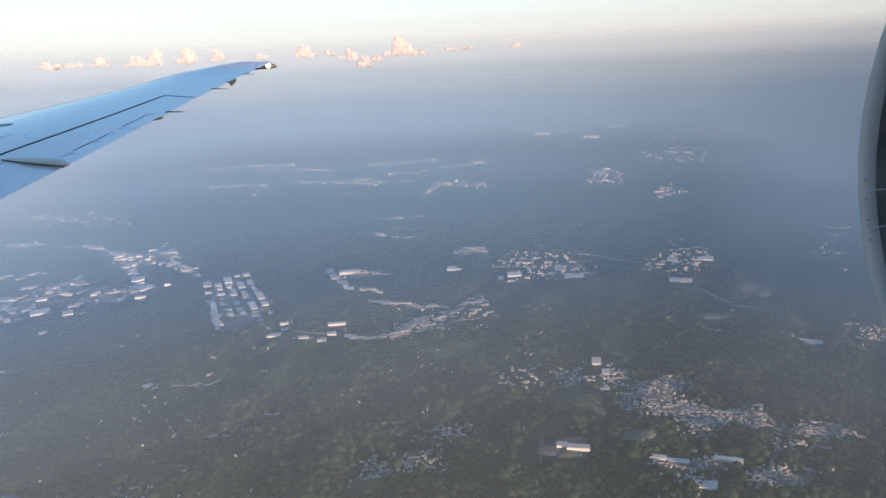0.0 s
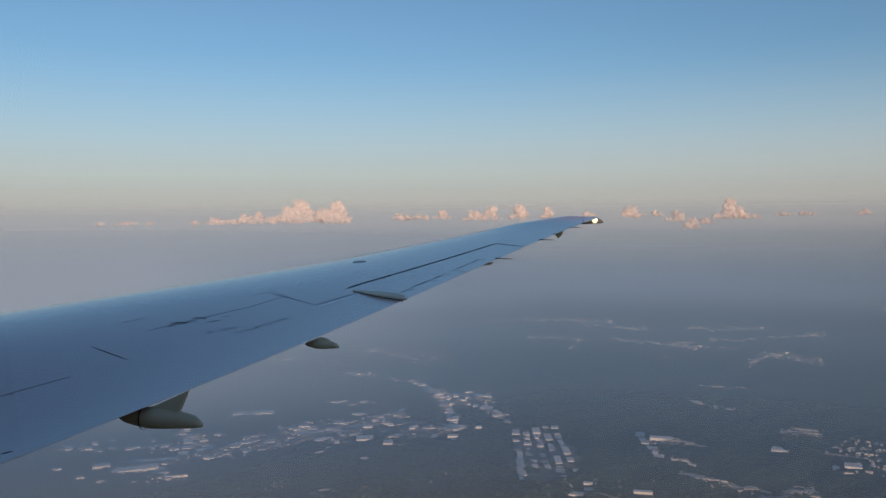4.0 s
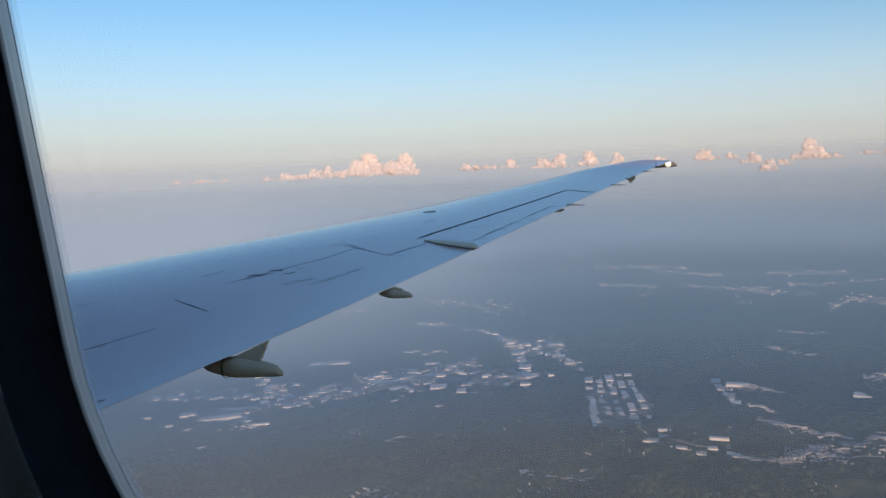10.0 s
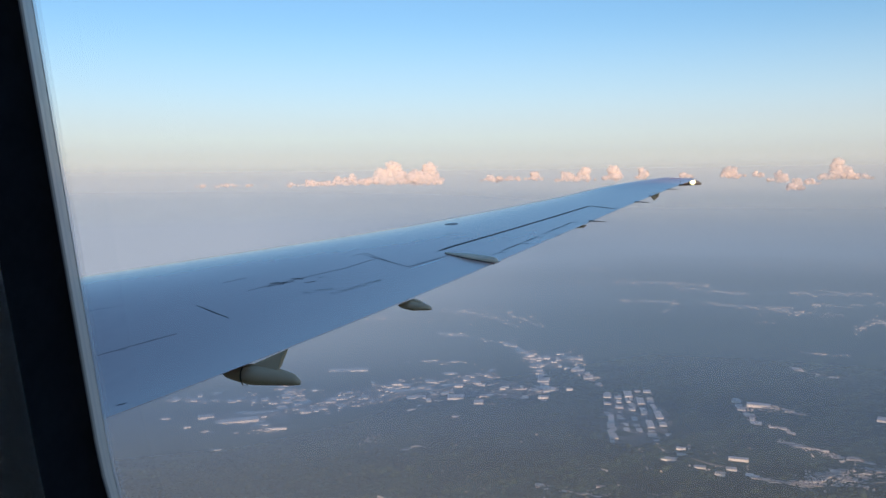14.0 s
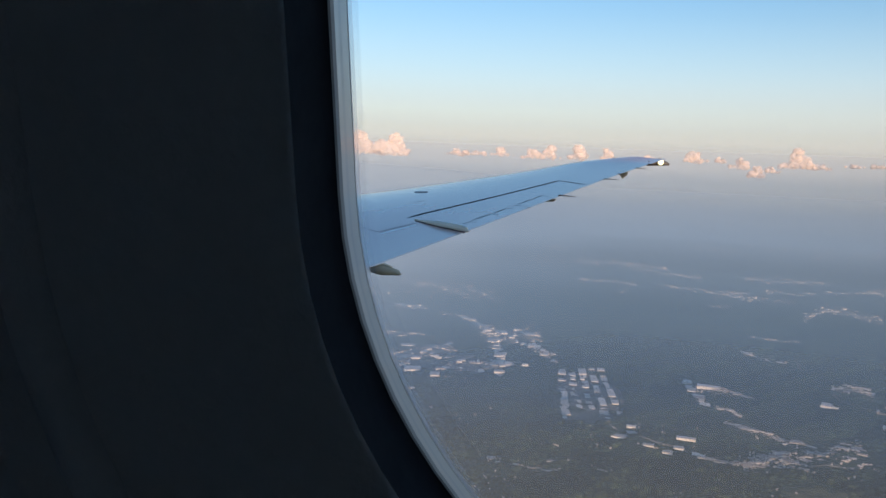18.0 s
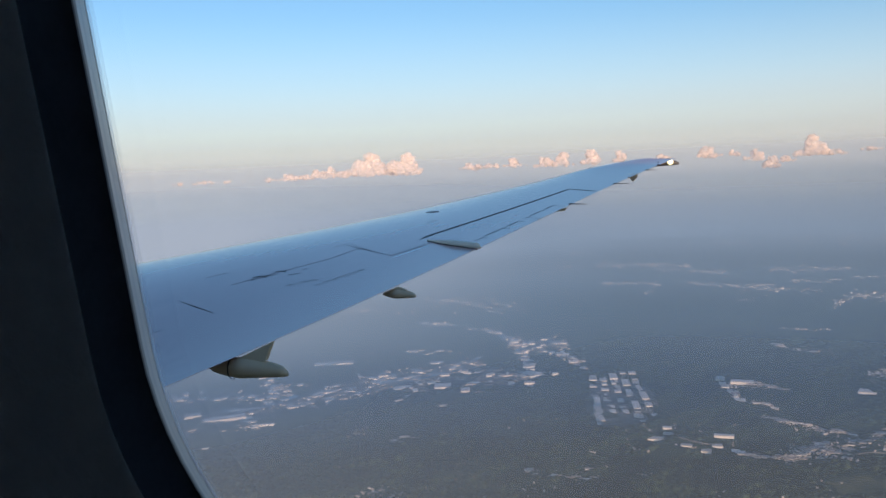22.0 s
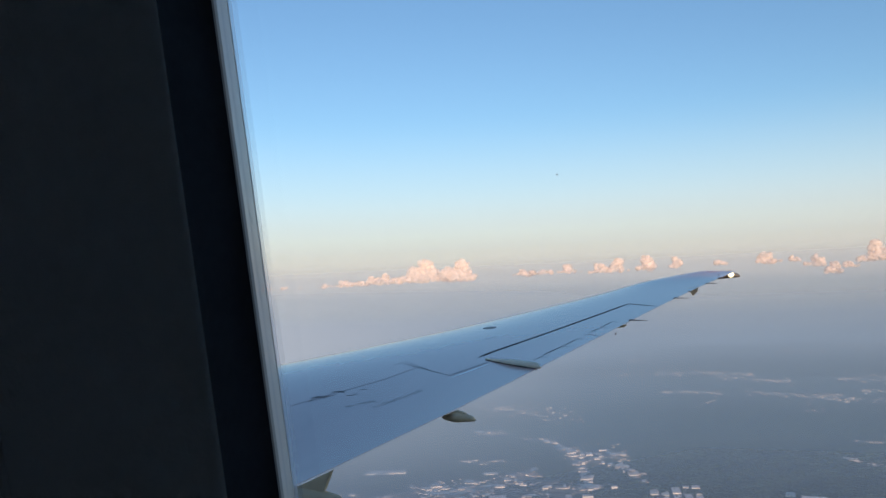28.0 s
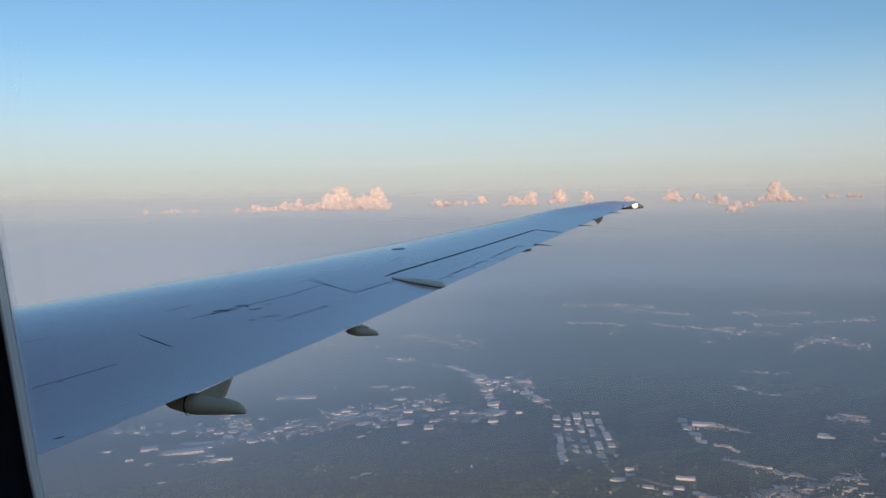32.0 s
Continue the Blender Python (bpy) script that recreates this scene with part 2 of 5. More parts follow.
M_HROOF = vary(mat("house_roof", (0.25, 0.22, 0.2), 0.85, spec=0.2), (0.06, 0.058, 0.056), (0.74, 0.67, 0.62), 0.3, rnd="island")
M_HWALL = vary(mat("house_wall", (0.6, 0.52, 0.43), 0.85, spec=0.2), (0.2, 0.175, 0.15), (0.88, 0.79, 0.7), 0.3, rnd="island")


def cloud_mat(name, color, clear, soft):
    """Cloud matter: scatters light through itself, thin where it is clear."""
    m = mat(name, color, 1.0, spec=0.0)
    vary(m, tuple(c * 0.93 for c in color), color, 0.05, fine=0.25)
    n, l = m.node_tree.nodes, m.node_tree.links
    d, t = n.new("ShaderNodeBsdfTranslucent"), n.new("ShaderNodeBsdfTransparent")
    x, y = n.new("ShaderNodeMixShader"), n.new("ShaderNodeMixShader")
    d.inputs["Color"].default_value = (*color, 1)
    x.inputs["Fac"].default_value = soft
    l.new(n["Principled BSDF"].outputs[0], x.inputs[1])
    l.new(d.outputs[0], x.inputs[2])
    tc, w, r = n.new("ShaderNodeTexCoord"), n.new("ShaderNodeTexNoise"), n.new("ShaderNodeMapRange")
    w.inputs["Scale"].default_value, w.inputs["Detail"].default_value = 0.16, 6
    l.new(tc.outputs["Object"], w.inputs["Vector"])
    l.new(w.outputs["Fac"], r.inputs["Value"])
    r.inputs["From Min"].default_value, r.inputs["From Max"].default_value = 0.35, 0.65
    r.inputs["To Min"].default_value, r.inputs["To Max"].default_value = max(0.0, clear - 0.3), min(0.92, clear + 0.3)
    l.new(r.outputs[0], y.inputs["Fac"])
    l.new(x.outputs[0], y.inputs[1])
    l.new(t.outputs[0], y.inputs[2])
    l.new(y.outputs[0], n["Material Output"].inputs["Surface"])
    return m


# white clouds given a peach colour, some of the warm sunlight painted in
M_CLOUD = cloud_mat("cloud_peach", (0.98, 0.88, 0.80), 0.36, 0.4)
M_WISP = cloud_mat("cloud_wisp", (0.98, 0.88, 0.80), 0.75, 0.4)


def haze_mat(name, stops, tints, face, drift=0.0):
    """Haze painted on a thin veil: cover and tint by height and side, one fixed normal face; stops are (z, cover),
    tints low and high.
    """
    m = bpy.data.materials.new(name)
    m.use_nodes = True
    n, l = m.node_tree.nodes, m.node_tree.links
    n.remove(n["Principled BSDF"])
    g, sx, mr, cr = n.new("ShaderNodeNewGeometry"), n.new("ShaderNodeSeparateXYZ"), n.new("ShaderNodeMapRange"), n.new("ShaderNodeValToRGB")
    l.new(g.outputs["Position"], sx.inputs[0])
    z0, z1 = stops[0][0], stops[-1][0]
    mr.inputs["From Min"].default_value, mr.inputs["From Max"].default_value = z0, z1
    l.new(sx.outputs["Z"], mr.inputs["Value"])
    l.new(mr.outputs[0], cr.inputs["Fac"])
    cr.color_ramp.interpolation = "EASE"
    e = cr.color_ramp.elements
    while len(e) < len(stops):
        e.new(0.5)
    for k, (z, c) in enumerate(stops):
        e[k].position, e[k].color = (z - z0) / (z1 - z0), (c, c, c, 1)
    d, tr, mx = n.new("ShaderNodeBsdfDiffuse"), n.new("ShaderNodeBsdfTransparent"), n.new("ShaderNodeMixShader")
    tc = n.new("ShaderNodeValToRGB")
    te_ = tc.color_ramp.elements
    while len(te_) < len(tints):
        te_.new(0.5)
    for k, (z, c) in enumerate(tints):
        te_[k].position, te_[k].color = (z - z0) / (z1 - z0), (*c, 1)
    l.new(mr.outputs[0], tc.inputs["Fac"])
    # airlight painted brighter towards one side of the veil
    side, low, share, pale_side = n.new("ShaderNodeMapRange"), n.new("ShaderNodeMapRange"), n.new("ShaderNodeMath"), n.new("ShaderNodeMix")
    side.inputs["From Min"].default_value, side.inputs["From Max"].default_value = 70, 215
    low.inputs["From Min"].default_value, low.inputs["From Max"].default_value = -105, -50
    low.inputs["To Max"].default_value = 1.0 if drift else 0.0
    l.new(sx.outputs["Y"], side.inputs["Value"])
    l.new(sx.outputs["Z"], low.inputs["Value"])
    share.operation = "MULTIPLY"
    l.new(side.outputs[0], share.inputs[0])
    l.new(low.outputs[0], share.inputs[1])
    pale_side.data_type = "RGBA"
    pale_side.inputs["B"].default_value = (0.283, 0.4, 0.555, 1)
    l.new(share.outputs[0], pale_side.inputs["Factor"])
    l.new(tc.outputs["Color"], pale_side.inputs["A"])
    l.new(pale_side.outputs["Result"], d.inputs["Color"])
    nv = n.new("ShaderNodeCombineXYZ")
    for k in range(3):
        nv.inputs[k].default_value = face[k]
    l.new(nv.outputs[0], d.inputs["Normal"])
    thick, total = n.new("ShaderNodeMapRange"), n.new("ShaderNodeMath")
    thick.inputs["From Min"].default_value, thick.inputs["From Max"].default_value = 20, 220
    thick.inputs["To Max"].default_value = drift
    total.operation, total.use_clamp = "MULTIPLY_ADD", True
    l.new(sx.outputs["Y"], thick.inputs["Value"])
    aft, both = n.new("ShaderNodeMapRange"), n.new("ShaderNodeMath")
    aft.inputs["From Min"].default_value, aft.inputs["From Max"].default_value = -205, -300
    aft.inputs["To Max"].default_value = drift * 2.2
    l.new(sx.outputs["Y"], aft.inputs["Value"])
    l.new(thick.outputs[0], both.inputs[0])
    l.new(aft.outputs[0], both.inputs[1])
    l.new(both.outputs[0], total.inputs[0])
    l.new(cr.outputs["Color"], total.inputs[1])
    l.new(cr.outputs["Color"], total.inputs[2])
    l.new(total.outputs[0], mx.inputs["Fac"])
    l.new(tr.outputs[0], mx.inputs[1])
    l.new(d.outputs[0], mx.inputs[2])
    l.new(mx.outputs[0], n["Material Output"].inputs["Surface"])
    return m


M_GLASS = bpy.data.materials.new("window_glass")
M_GLASS.use_nodes = True
_n, _l = M_GLASS.node_tree.nodes, M_GLASS.node_tree.links
_n.remove(_n["Principled BSDF"])
_t, _g, _f, _x = _n.new("ShaderNodeBsdfTransparent"), _n.new("ShaderNodeBsdfGlossy"), _n.new("ShaderNodeFresnel"), _n.new("ShaderNodeMixShader")
_f.inputs["IOR"].default_value = 1.3
_g.inputs["Roughness"].default_value = 0.02
_t.inputs["Color"].default_value = (0.985, 0.99, 0.99, 1)
_l.new(_f.outputs[0], _x.inputs["Fac"])
_l.new(_t.outputs[0], _x.inputs[1])
_l.new(_g.outputs[0], _x.inputs[2])
_l.new(_x.outputs[0], _n["Material Output"].inputs["Surface"])

# ---------------------------------------------------------------- mesh helpers


def mesh_of(name, verts, faces, material, smooth=False):
    me = bpy.data.meshes.new(name)
    me.from_pydata([tuple(v) for v in verts], [], [tuple(f) for f in faces])
    me.materials.append(material)
    if smooth:
        me.shade_smooth()
    me.update()
    return me


def part(name, data, parent, label=""):
    ob = new(name, data)
    ob.parent = parent
    return tagged(ob, label)


def thing(name, m, label, category, group="", kind=""):
    ob = new(name)
    ob.matrix_world = m
    return tagged(ob, label, category, group, kind)


def loft(rings, closed=True, caps=True):
    """Verts and faces of a skin over rings of equal length."""
    n = len(rings[0])
    verts = [v for r in rings for v in r]
    faces = []
    for i in range(len(rings) - 1):
        for j in range(n if closed else n - 1):
            a, b = i * n + j, i * n + (j + 1) % n
            faces.append((a, b, b + n, a + n))
    if caps:
        faces += [tuple(range(n))[::-1], tuple(range((len(rings) - 1) * n, len(rings) * n))]
    return verts, faces


def big_mesh(name, verts, faces, material, smooth=False):
    """Arrays straight into a mesh; faces all of one size."""
    me = bpy.data.meshes.new(name)
    verts, faces = np.asarray(verts, np.float32), np.asarray(faces, np.int32)
    me.vertices.add(len(verts))
    me.vertices.foreach_set("co", verts.ravel())
    k = faces.shape[1]
    me.loops.add(faces.size)
    me.loops.foreach_set("vertex_index", faces.ravel())
    me.polygons.add(len(faces))
    me.polygons.foreach_set("loop_start", np.arange(0, faces.size, k, dtype=np.int32))
    me.polygons.foreach_set("loop_total", np.full(len(faces), k, np.int32))
    me.materials.append(material)
    me.update(calc_edges=True)
    if smooth:
        me.shade_smooth()
    return me


# ---------------------------------------------------------------- wing
def te(x):
    return 3.6955 -0.38677 * x +0.021601 * x ** 2 -0.0008979 * x ** 3


def le(x):
    tip = max(0.0, x - 13.5)
    return 8.919 - 0.543 * x - 0.42 * tip ** 2


def plane_z(x):
    return -1.265 + 0.066 * x + 0.001 * x * x


def crown(x):
    return max(0.028, 0.512 - 0.0762 * x + 0.003 * x * x)


def smooth01(s):
    s = min(1.0, max(0.0, s))
    return s * s * (3 - 2 * s)


def washout(x, u):
    """The nose of the outer wing droops a little."""
    return 0.045 * smooth01((x - 6.5) / 4) * (1 - 0.9 * smooth01((x - 12.5) / 2)) * (1 - u) ** 2


def top_z(x, y):
    """Height of the wing's upper skin."""
    u = min(1.0, max(0.0, (le(x) - y) / (le(x) - te(x))))
    g = 1.6 * math.sqrt(max(0.0, 1 - ((0.26 - u) / 0.26) ** 2)) - 0.6 if u < 0.26 else smooth01((1 - u) / 0.74)
    return plane_z(x) + crown(x) * g - washout(x, u)


def under_z(x, y):
    c = le(x) - te(x)
    u = min(1.0, max(0.0, (le(x) - y) / c))
    nose = math.sqrt(max(0.0, 1 - ((0.2 - u) / 0.2) ** 2)) if u < 0.2 else 1.0
    return plane_z(x) - washout(x, u) - 0.6 * crown(x) * (1 - nose) - (0.002 + 0.06 * c * (1 - u) ** 0.8) * nose


def chord_line(x, top, n=96):
    c = le(x) - te(x)
    us = [0.5 - 0.5 * math.cos(math.pi * k / n) for k in range(n + 1)]
    z = top_z if top else under_z
    return [(x, le(x) - c * u, z(x, le(x) - c * u)) for u in us]


wing = thing("wing", ATT, "light grey airliner wing seen from behind its trailing edge", "wing")
spans = [-0.2 + 0.15 * k for k in range(94)] + [13.95, 14.15, 14.3, 14.42, 14.5]
v, f = loft([chord_line(x, True) for x in spans], False, False)
part("upper_skin", mesh_of("upper_skin", v, f, M_WING, True), wing, "painted light grey upper skin with streaks of grease")
v, f = loft([chord_line(x, False) for x in spans], False, False)
part("lower_skin", mesh_of("lower_skin", v, f, M_WING, True), wing)
v, f = loft([[chord_line(x, True)[-1], chord_line(x, False)[-1]] for x in spans], False, False)
part("trailing_edge", mesh_of("trailing_edge", v, f, M_WING), wing)
v = chord_line(spans[-1], True) + chord_line(spans[-1], False)[::-1]
part("tip_rib", mesh_of("tip_rib", v, [tuple(range(len(v)))], M_WING), wing)

slat_rings = []
for x in [0.6 + 0.45 * k for k in range(30)] + [13.9]:
    c = le(x) - te(x)
    us = [0.0, 0.004, 0.012, 0.025, 0.045, 0.07, 0.095, 0.12]
    up = [(x, le(x) + 0.002 - c * u, top_z(x, le(x) - c * u) + 0.0015) for u in us]
    slat_rings.append(up + [(x, le(x) - c * 0.12, top_z(x, le(x) - c * 0.12) - 0.012), (x, le(x) - c * 0.03, top_z(x, le(x) - c * 0.03) - 0.012)])
v, f = loft(slat_rings)
part("leading_edge_slat", mesh_of("leading_edge_slat", v, f, M_SLAT, True), wing, "bare polished metal leading edge slat")


def on_wing(pts, width, name, material, lift=0.0012, label="", parent=None):
    """A thin strip that follows the upper skin through (x, y) points."""
    fine = []
    for (x0, y0), (x1, y1) in zip(pts, pts[1:]):
        n = max(1, int(math.hypot(x1 - x0, y1 - y0) / (0.02 if name.startswith("grease") else 0.15)))
        fine += [(x0 + (x1 - x0) * k / n, y0 + (y1 - y0) * k / n) for k in range(n)]
    fine.append(pts[-1])
    rings = []
    for k, (x, y) in enumerate(fine):
        a, b = fine[max(0, k - 1)], fine[min(len(fine) - 1, k + 1)]
        d = Vector((b[0] - a[0], b[1] - a[1])).normalized()
        w = width * (0.35 if k in (0, len(fine) - 1) else 1) / 2
        if name.startswith("grease"):
            loose = 1.0 if name == "grease_mark" else 0.3
            w *= 1 - 0.7 * loose + 2.4 * loose * abs(noise.noise(Vector((x * 14, y * 14, 3))))
            shift = 0.6 * loose * loose * width * noise.noise(Vector((x * 9, y * 9, 7)))
            x, y = x - d.y * shift, y + d.x * shift
        p, q = (x - d.y * w, y + d.x * w), (x + d.y * w, y - d.x * w)
        rings.append([(*p, top_z(*p) + lift), (*q, top_z(*q) + lift), (*q, top_z(*q) - 0.01), (*p, top_z(*p) - 0.01)])
    vv, ff = loft(rings)
    return part(name, mesh_of(name, vv, ff, material), parent or wing, label)


# control surface gaps, seams and scuffs
on_wing([(7.743, 2.374), (8.043, 2.305), (11.263, 1.309), (10.908, 0.916)], 0.034, "aileron_gap", M_GAP, label="black gap along the aileron hinge")
on_wing([(7.375, 3.005), (6.959, 2.414)], 0.009, "flap_gap", M_DARK)
on_wing([(6.959, 2.414), (7.543, 2.22)], 0.013, "flap_gap", M_DARK)
on_wing([(6.897, 2.367), (7.434, 2.199)], 0.016, "flap_edge", M_SLAT, label="bright bare edge of the flap panel")
for pts in (((7.63, 1.806), (7.80, 1.76)), ((7.885, 1.764), (8.335, 1.652)), ((8.37, 1.645), (8.72, 1.572)), ((9.05, 1.508), (9.43, 1.417)), ((9.48, 1.41), (9.80, 1.342))):
    on_wing(pts, 0.015, "tab_gap", M_GAP, label="dark gap along the trim tab")
for pts in (((7.80, 1.762), (7.756, 1.70)), ((8.305, 1.65), (8.28, 1.58)), ((8.715, 1.575), (8.69, 1.505)), ((8.95, 1.545), (8.96, 1.45)), ((9.43, 1.42), (9.39, 1.355)), ((9.80, 1.345), (9.71, 1.255)), ((8.90, 1.43), (8.835, 1.35))):
    on_wing(pts, 0.02, "tab_hinge", M_GAP)
on_wing([(5.194, 3.428), (4.989, 3.041)], 0.012, "panel_gap", M_GAP)
on_wing([(5.718, 3.307), (6.017, 3.203), (6.726, 2.929), (7.204, 2.826), (7.228, 2.752)], 0.0045, "panel_seam", M_LINE)
on_wing([(4.02, 3.345), (4.25, 3.27), (4.56, 3.165)], 0.0045, "panel_seam", M_LINE)
on_wing([(4.601, 4.081), (4.757, 4.002), (5.06, 3.86)], 0.009, "panel_seam", M_SMUDGE)
on_wing([(5.875, 3.616), (6.101, 3.538)], 0.0078, "panel_seam", M_LINE)
on_wing([(7.257, 3.099), (7.463, 3.012), (7.146, 2.667)], 0.0045, "panel_seam", M_LINE)
on_wing([(8.679, 2.592), (8.894, 2.512)], 0.0091, "panel_seam", M_LINE)
on_wing([(6.021, 3.245), (6.053, 3.163)], 0.035, "grease_mark", M_SCUFF, label="dark grease mark")
on_wing([(6.217, 3.181), (6.23, 3.088)], 0.03, "grease_mark", M_SCUFF, label="dark grease mark")
on_wing([(5.885, 3.231), (6.134, 3.115)], 0.012, "grease_mark", M_SCUFF, label="dark grease mark")
on_wing([(6.126, 3.023), (6.144, 2.972)], 0.02, "grease_mark", M_SCUFF, label="dark grease mark")
on_wing([(4.229, 3.76), (4.257, 3.697)], 0.04, "grease_mark", M_SCUFF, label="dark grease mark")
on_wing([(4.174, 3.673), (4.188, 3.584)], 0.02, "grease_mark", M_SCUFF, label="dark grease mark")
on_wing([(5.226, 2.92), (5.317, 2.883)], 0.02, "grease_mark", M_SMUDGE, label="faint grease mark")
on_wing([(3.379, 2.711), (3.421, 2.687)], 0.02, "grease_mark", M_SCUFF, label="dark grease mark")
on_wing([(5.833, 2.663), (6.027, 2.583), (6.408, 2.47)], 0.06, "grease_streak", M_SMUDGE, label="thin smeared grease")
on_wing([(4.148, 3.288), (4.19, 3.263)], 0.04, "grease_streak", M_SMUDGE, label="thin smeared grease")
on_wing([(5.786, 2.872), (6.025, 2.725)], 0.07, "grease_streak", M_SMUDGE, label="thin smeared grease")
for pts in (((5.98, 3.27), (6.075, 3.15)), ((6.03, 3.20), (5.99, 3.14)), ((6.19, 3.19), (6.25, 3.10)), ((6.26, 3.15), (6.20, 3.07)), ((6.17, 2.99), (6.20, 2.95)), ((6.33, 2.99), (6.36, 2.94))):
    on_wing(pts, 0.013, "grease_mark", M_SCUFF, label="small dark scratch")
# filler cap on the front of the wing
bm = bmesh.new()
bmesh.ops.create_cone(bm, cap_ends=True, segments=24, radius1=0.085, radius2=0.08, depth=0.004)
for q in bm.verts:
    q.co += Vector((9.58, 2.76, 0))
    q.co.z += top_z(q.co.x, q.co.y) + 0.001
me = bpy.data.meshes.new("filler_cap")
bm.to_mesh(me)
me.materials.append(M_CAPLID)
part("filler_cap", me, wing, "round darker filler cap")


def pod(length, width, height, material, name, tail=0.55):
    """A canoe-shaped body along -y from its nose at the origin."""
    rings = []
    for k in range(15):
        s = k / 14
        r = (s / 0.4) ** 0.55 if s < 0.4 else 1 - (1 - tail) * ((s - 0.4) / 0.6) ** 1.6
        r = max(0.03, r) * (1 if k < 14 else 0.55)
        zc = -height / 2 * (1 - r) * 0.8 if s > 0.4 else 0.0
        rings.append([(width / 2 * r * math.cos(a), -length * s, zc + height / 2 * r * math.sin(a)) for a in [2 * math.pi * j / 16 for j in range(16)]])
    vv, ff = loft(rings)
    return mesh_of(name, vv, ff, material, True)


def slab(pts, x, thick, material, name):
    """A plate in the plane of x from (y, z) corners."""
    n = len(pts)
    vv = [(x - thick / 2, y, z) for y, z in pts] + [(x + thick / 2, y, z) for y, z in pts]
    ff = [tuple(range(n)), tuple(range(2 * n - 1, n - 1, -1))] + [(k, n + k, n + (k + 1) % n, (k + 1) % n) for k in range(n)]
    return mesh_of(name, vv, ff, material)


# flap hinge fairings under the trailing edge
f1 = part("flap_fairing", pod(0.50, 0.12, 0.125, M_FAIR, "flap_fairing", tail=0.42), wing, "grey-beige flap hinge fairing")
f1.location = (4.186, 2.62, -1.052)
part("fairing_pylon", slab([(2.5, -1.03), (2.192, -0.903), (2.245, -1.013), (2.45, -1.07), (2.6, -1.05)], 4.186, 0.04, M_FAIR, "fairing_pylon"), wing)
bm = bmesh.new()
bmesh.ops.create_cone(bm, cap_ends=False, segments=20, radius1=0.0615, radius2=0.0615, depth=0.008)
bmesh.ops.transform(bm, matrix=Matrix.Translation((4.186, 2.462, -1.057)) @ Matrix.Rotation(radians(90), 4, "X"), verts=bm.verts)
me = bpy.data.meshes.new("fairing_joint")
bm.to_mesh(me)
me.materials.append(M_GAP)
part("fairing_joint", me, wing, "black joint round the fairing")
f2 = part("flap_fairing", pod(0.26, 0.075, 0.075, M_FAIR, "flap_fairing", tail=0.4), wing, "grey-beige flap hinge fairing")
f2.location = (5.809, 2.105, -0.902)
part("fairing_pylon", slab([(2.08, -0.885), (1.98, -0.85), (1.91, -0.875), (1.95, -0.91), (2.05, -0.91)], 5.809, 0.03, M_FAIR, "fairing_pylon"), wing)
part("aileron_fairing", slab([(0.62, -0.27), (0.452, -0.27), (0.458, -0.325), (0.53, -0.388), (0.57, -0.33)], 12.645, 0.035, M_FAIR, "aileron_fairing"), wing)
part("aileron_fairing", slab([(1.5, -0.53), (1.16, -0.56), (1.2, -0.585), (1.45, -0.6)], 9.72, 0.04, M_FAIR, "aileron_fairing"), wing)
# raised fairing on top beside the aileron: a rounded spindle half sunk in the skin
rings = []
for k in range(17):
    s = k / 16
    x, y = 7.66 + (7.27 - 7.66) * s, 2.27 + (1.66 - 2.27) * s
    r = 0.014 + 0.026 * smooth01(s * 1.8)
    if s > 0.86:
        r *= math.sqrt(max(0.02, 1 - ((s - 0.86) / 0.14) ** 2))
    z = top_z(x, y) + 0.3 * r
    rings.append([(x + 0.84 * r * math.cos(q), y - 0.54 * r * math.cos(q), z + 0.8 * r * math.sin(q)) for q in [2 * math.pi * j / 16 for j in range(16)]])
v, f = loft(rings)
part("top_fairing", mesh_of("top_fairing", v, f, M_FAIR_TOP, True), wing, "pale raised fairing on the upper skin")
# black strip laid in for the shadow line under the top fairing
on_wing([(7.64, 2.27), (7.215, 1.69)], 0.018, "fairing_shadow_strip", M_GAP, lift=0.003)

# static wicks
for a, b in (((9.861, 1.25), (9.729, 0.938)), ((11.619, 0.90), (11.496, 0.545)), ((12.262, 0.76), (12.221, 0.538)), ((13.091, 0.55), (12.94, 0.189)), ((13.681, 0.30), (13.549, 0.066)), ((14.1, 0.42), (14.05, 0.15))):
    k = max(0.0, min(0.9, (a[1] - te(a[0]) - 0.03) / (a[1] - b[1])))
    a = (a[0] + (b[0] - a[0]) * k, a[1] + (b[1] - a[1]) * k)
    bm = bmesh.new()
    d = Vector((b[0] - a[0], b[1] - a[1], -0.012))
    bmesh.ops.create_cone(bm, cap_ends=True, segments=8, radius1=0.008, radius2=0.003, depth=d.length)
    q = d.to_track_quat("Z", "Y").to_matrix().to_4x4()
    bmesh.ops.transform(bm, matrix=Matrix.Translation(Vector((a[0], a[1], plane_z(a[0]) + 0.008)) + d / 2) @ q, verts=bm.verts)
    me = bpy.data.meshes.new("static_wick")
    bm.to_mesh(me)
    me.materials.append(M_GAP)
    part("static_wick", me, wing, "thin black static wick")
# small vanes on the nose of the wing
for x, y in ((13.85, 1.28), (14.3, 0.75)):
    z = top_z(x, y)
    part("vane", slab([(y + 0.05, z - 0.02), (y - 0.03, z + 0.022), (y - 0.04, z + 0.02), (y + 0.02, z - 0.02)], x, 0.01, M_CAP, "vane"), wing)

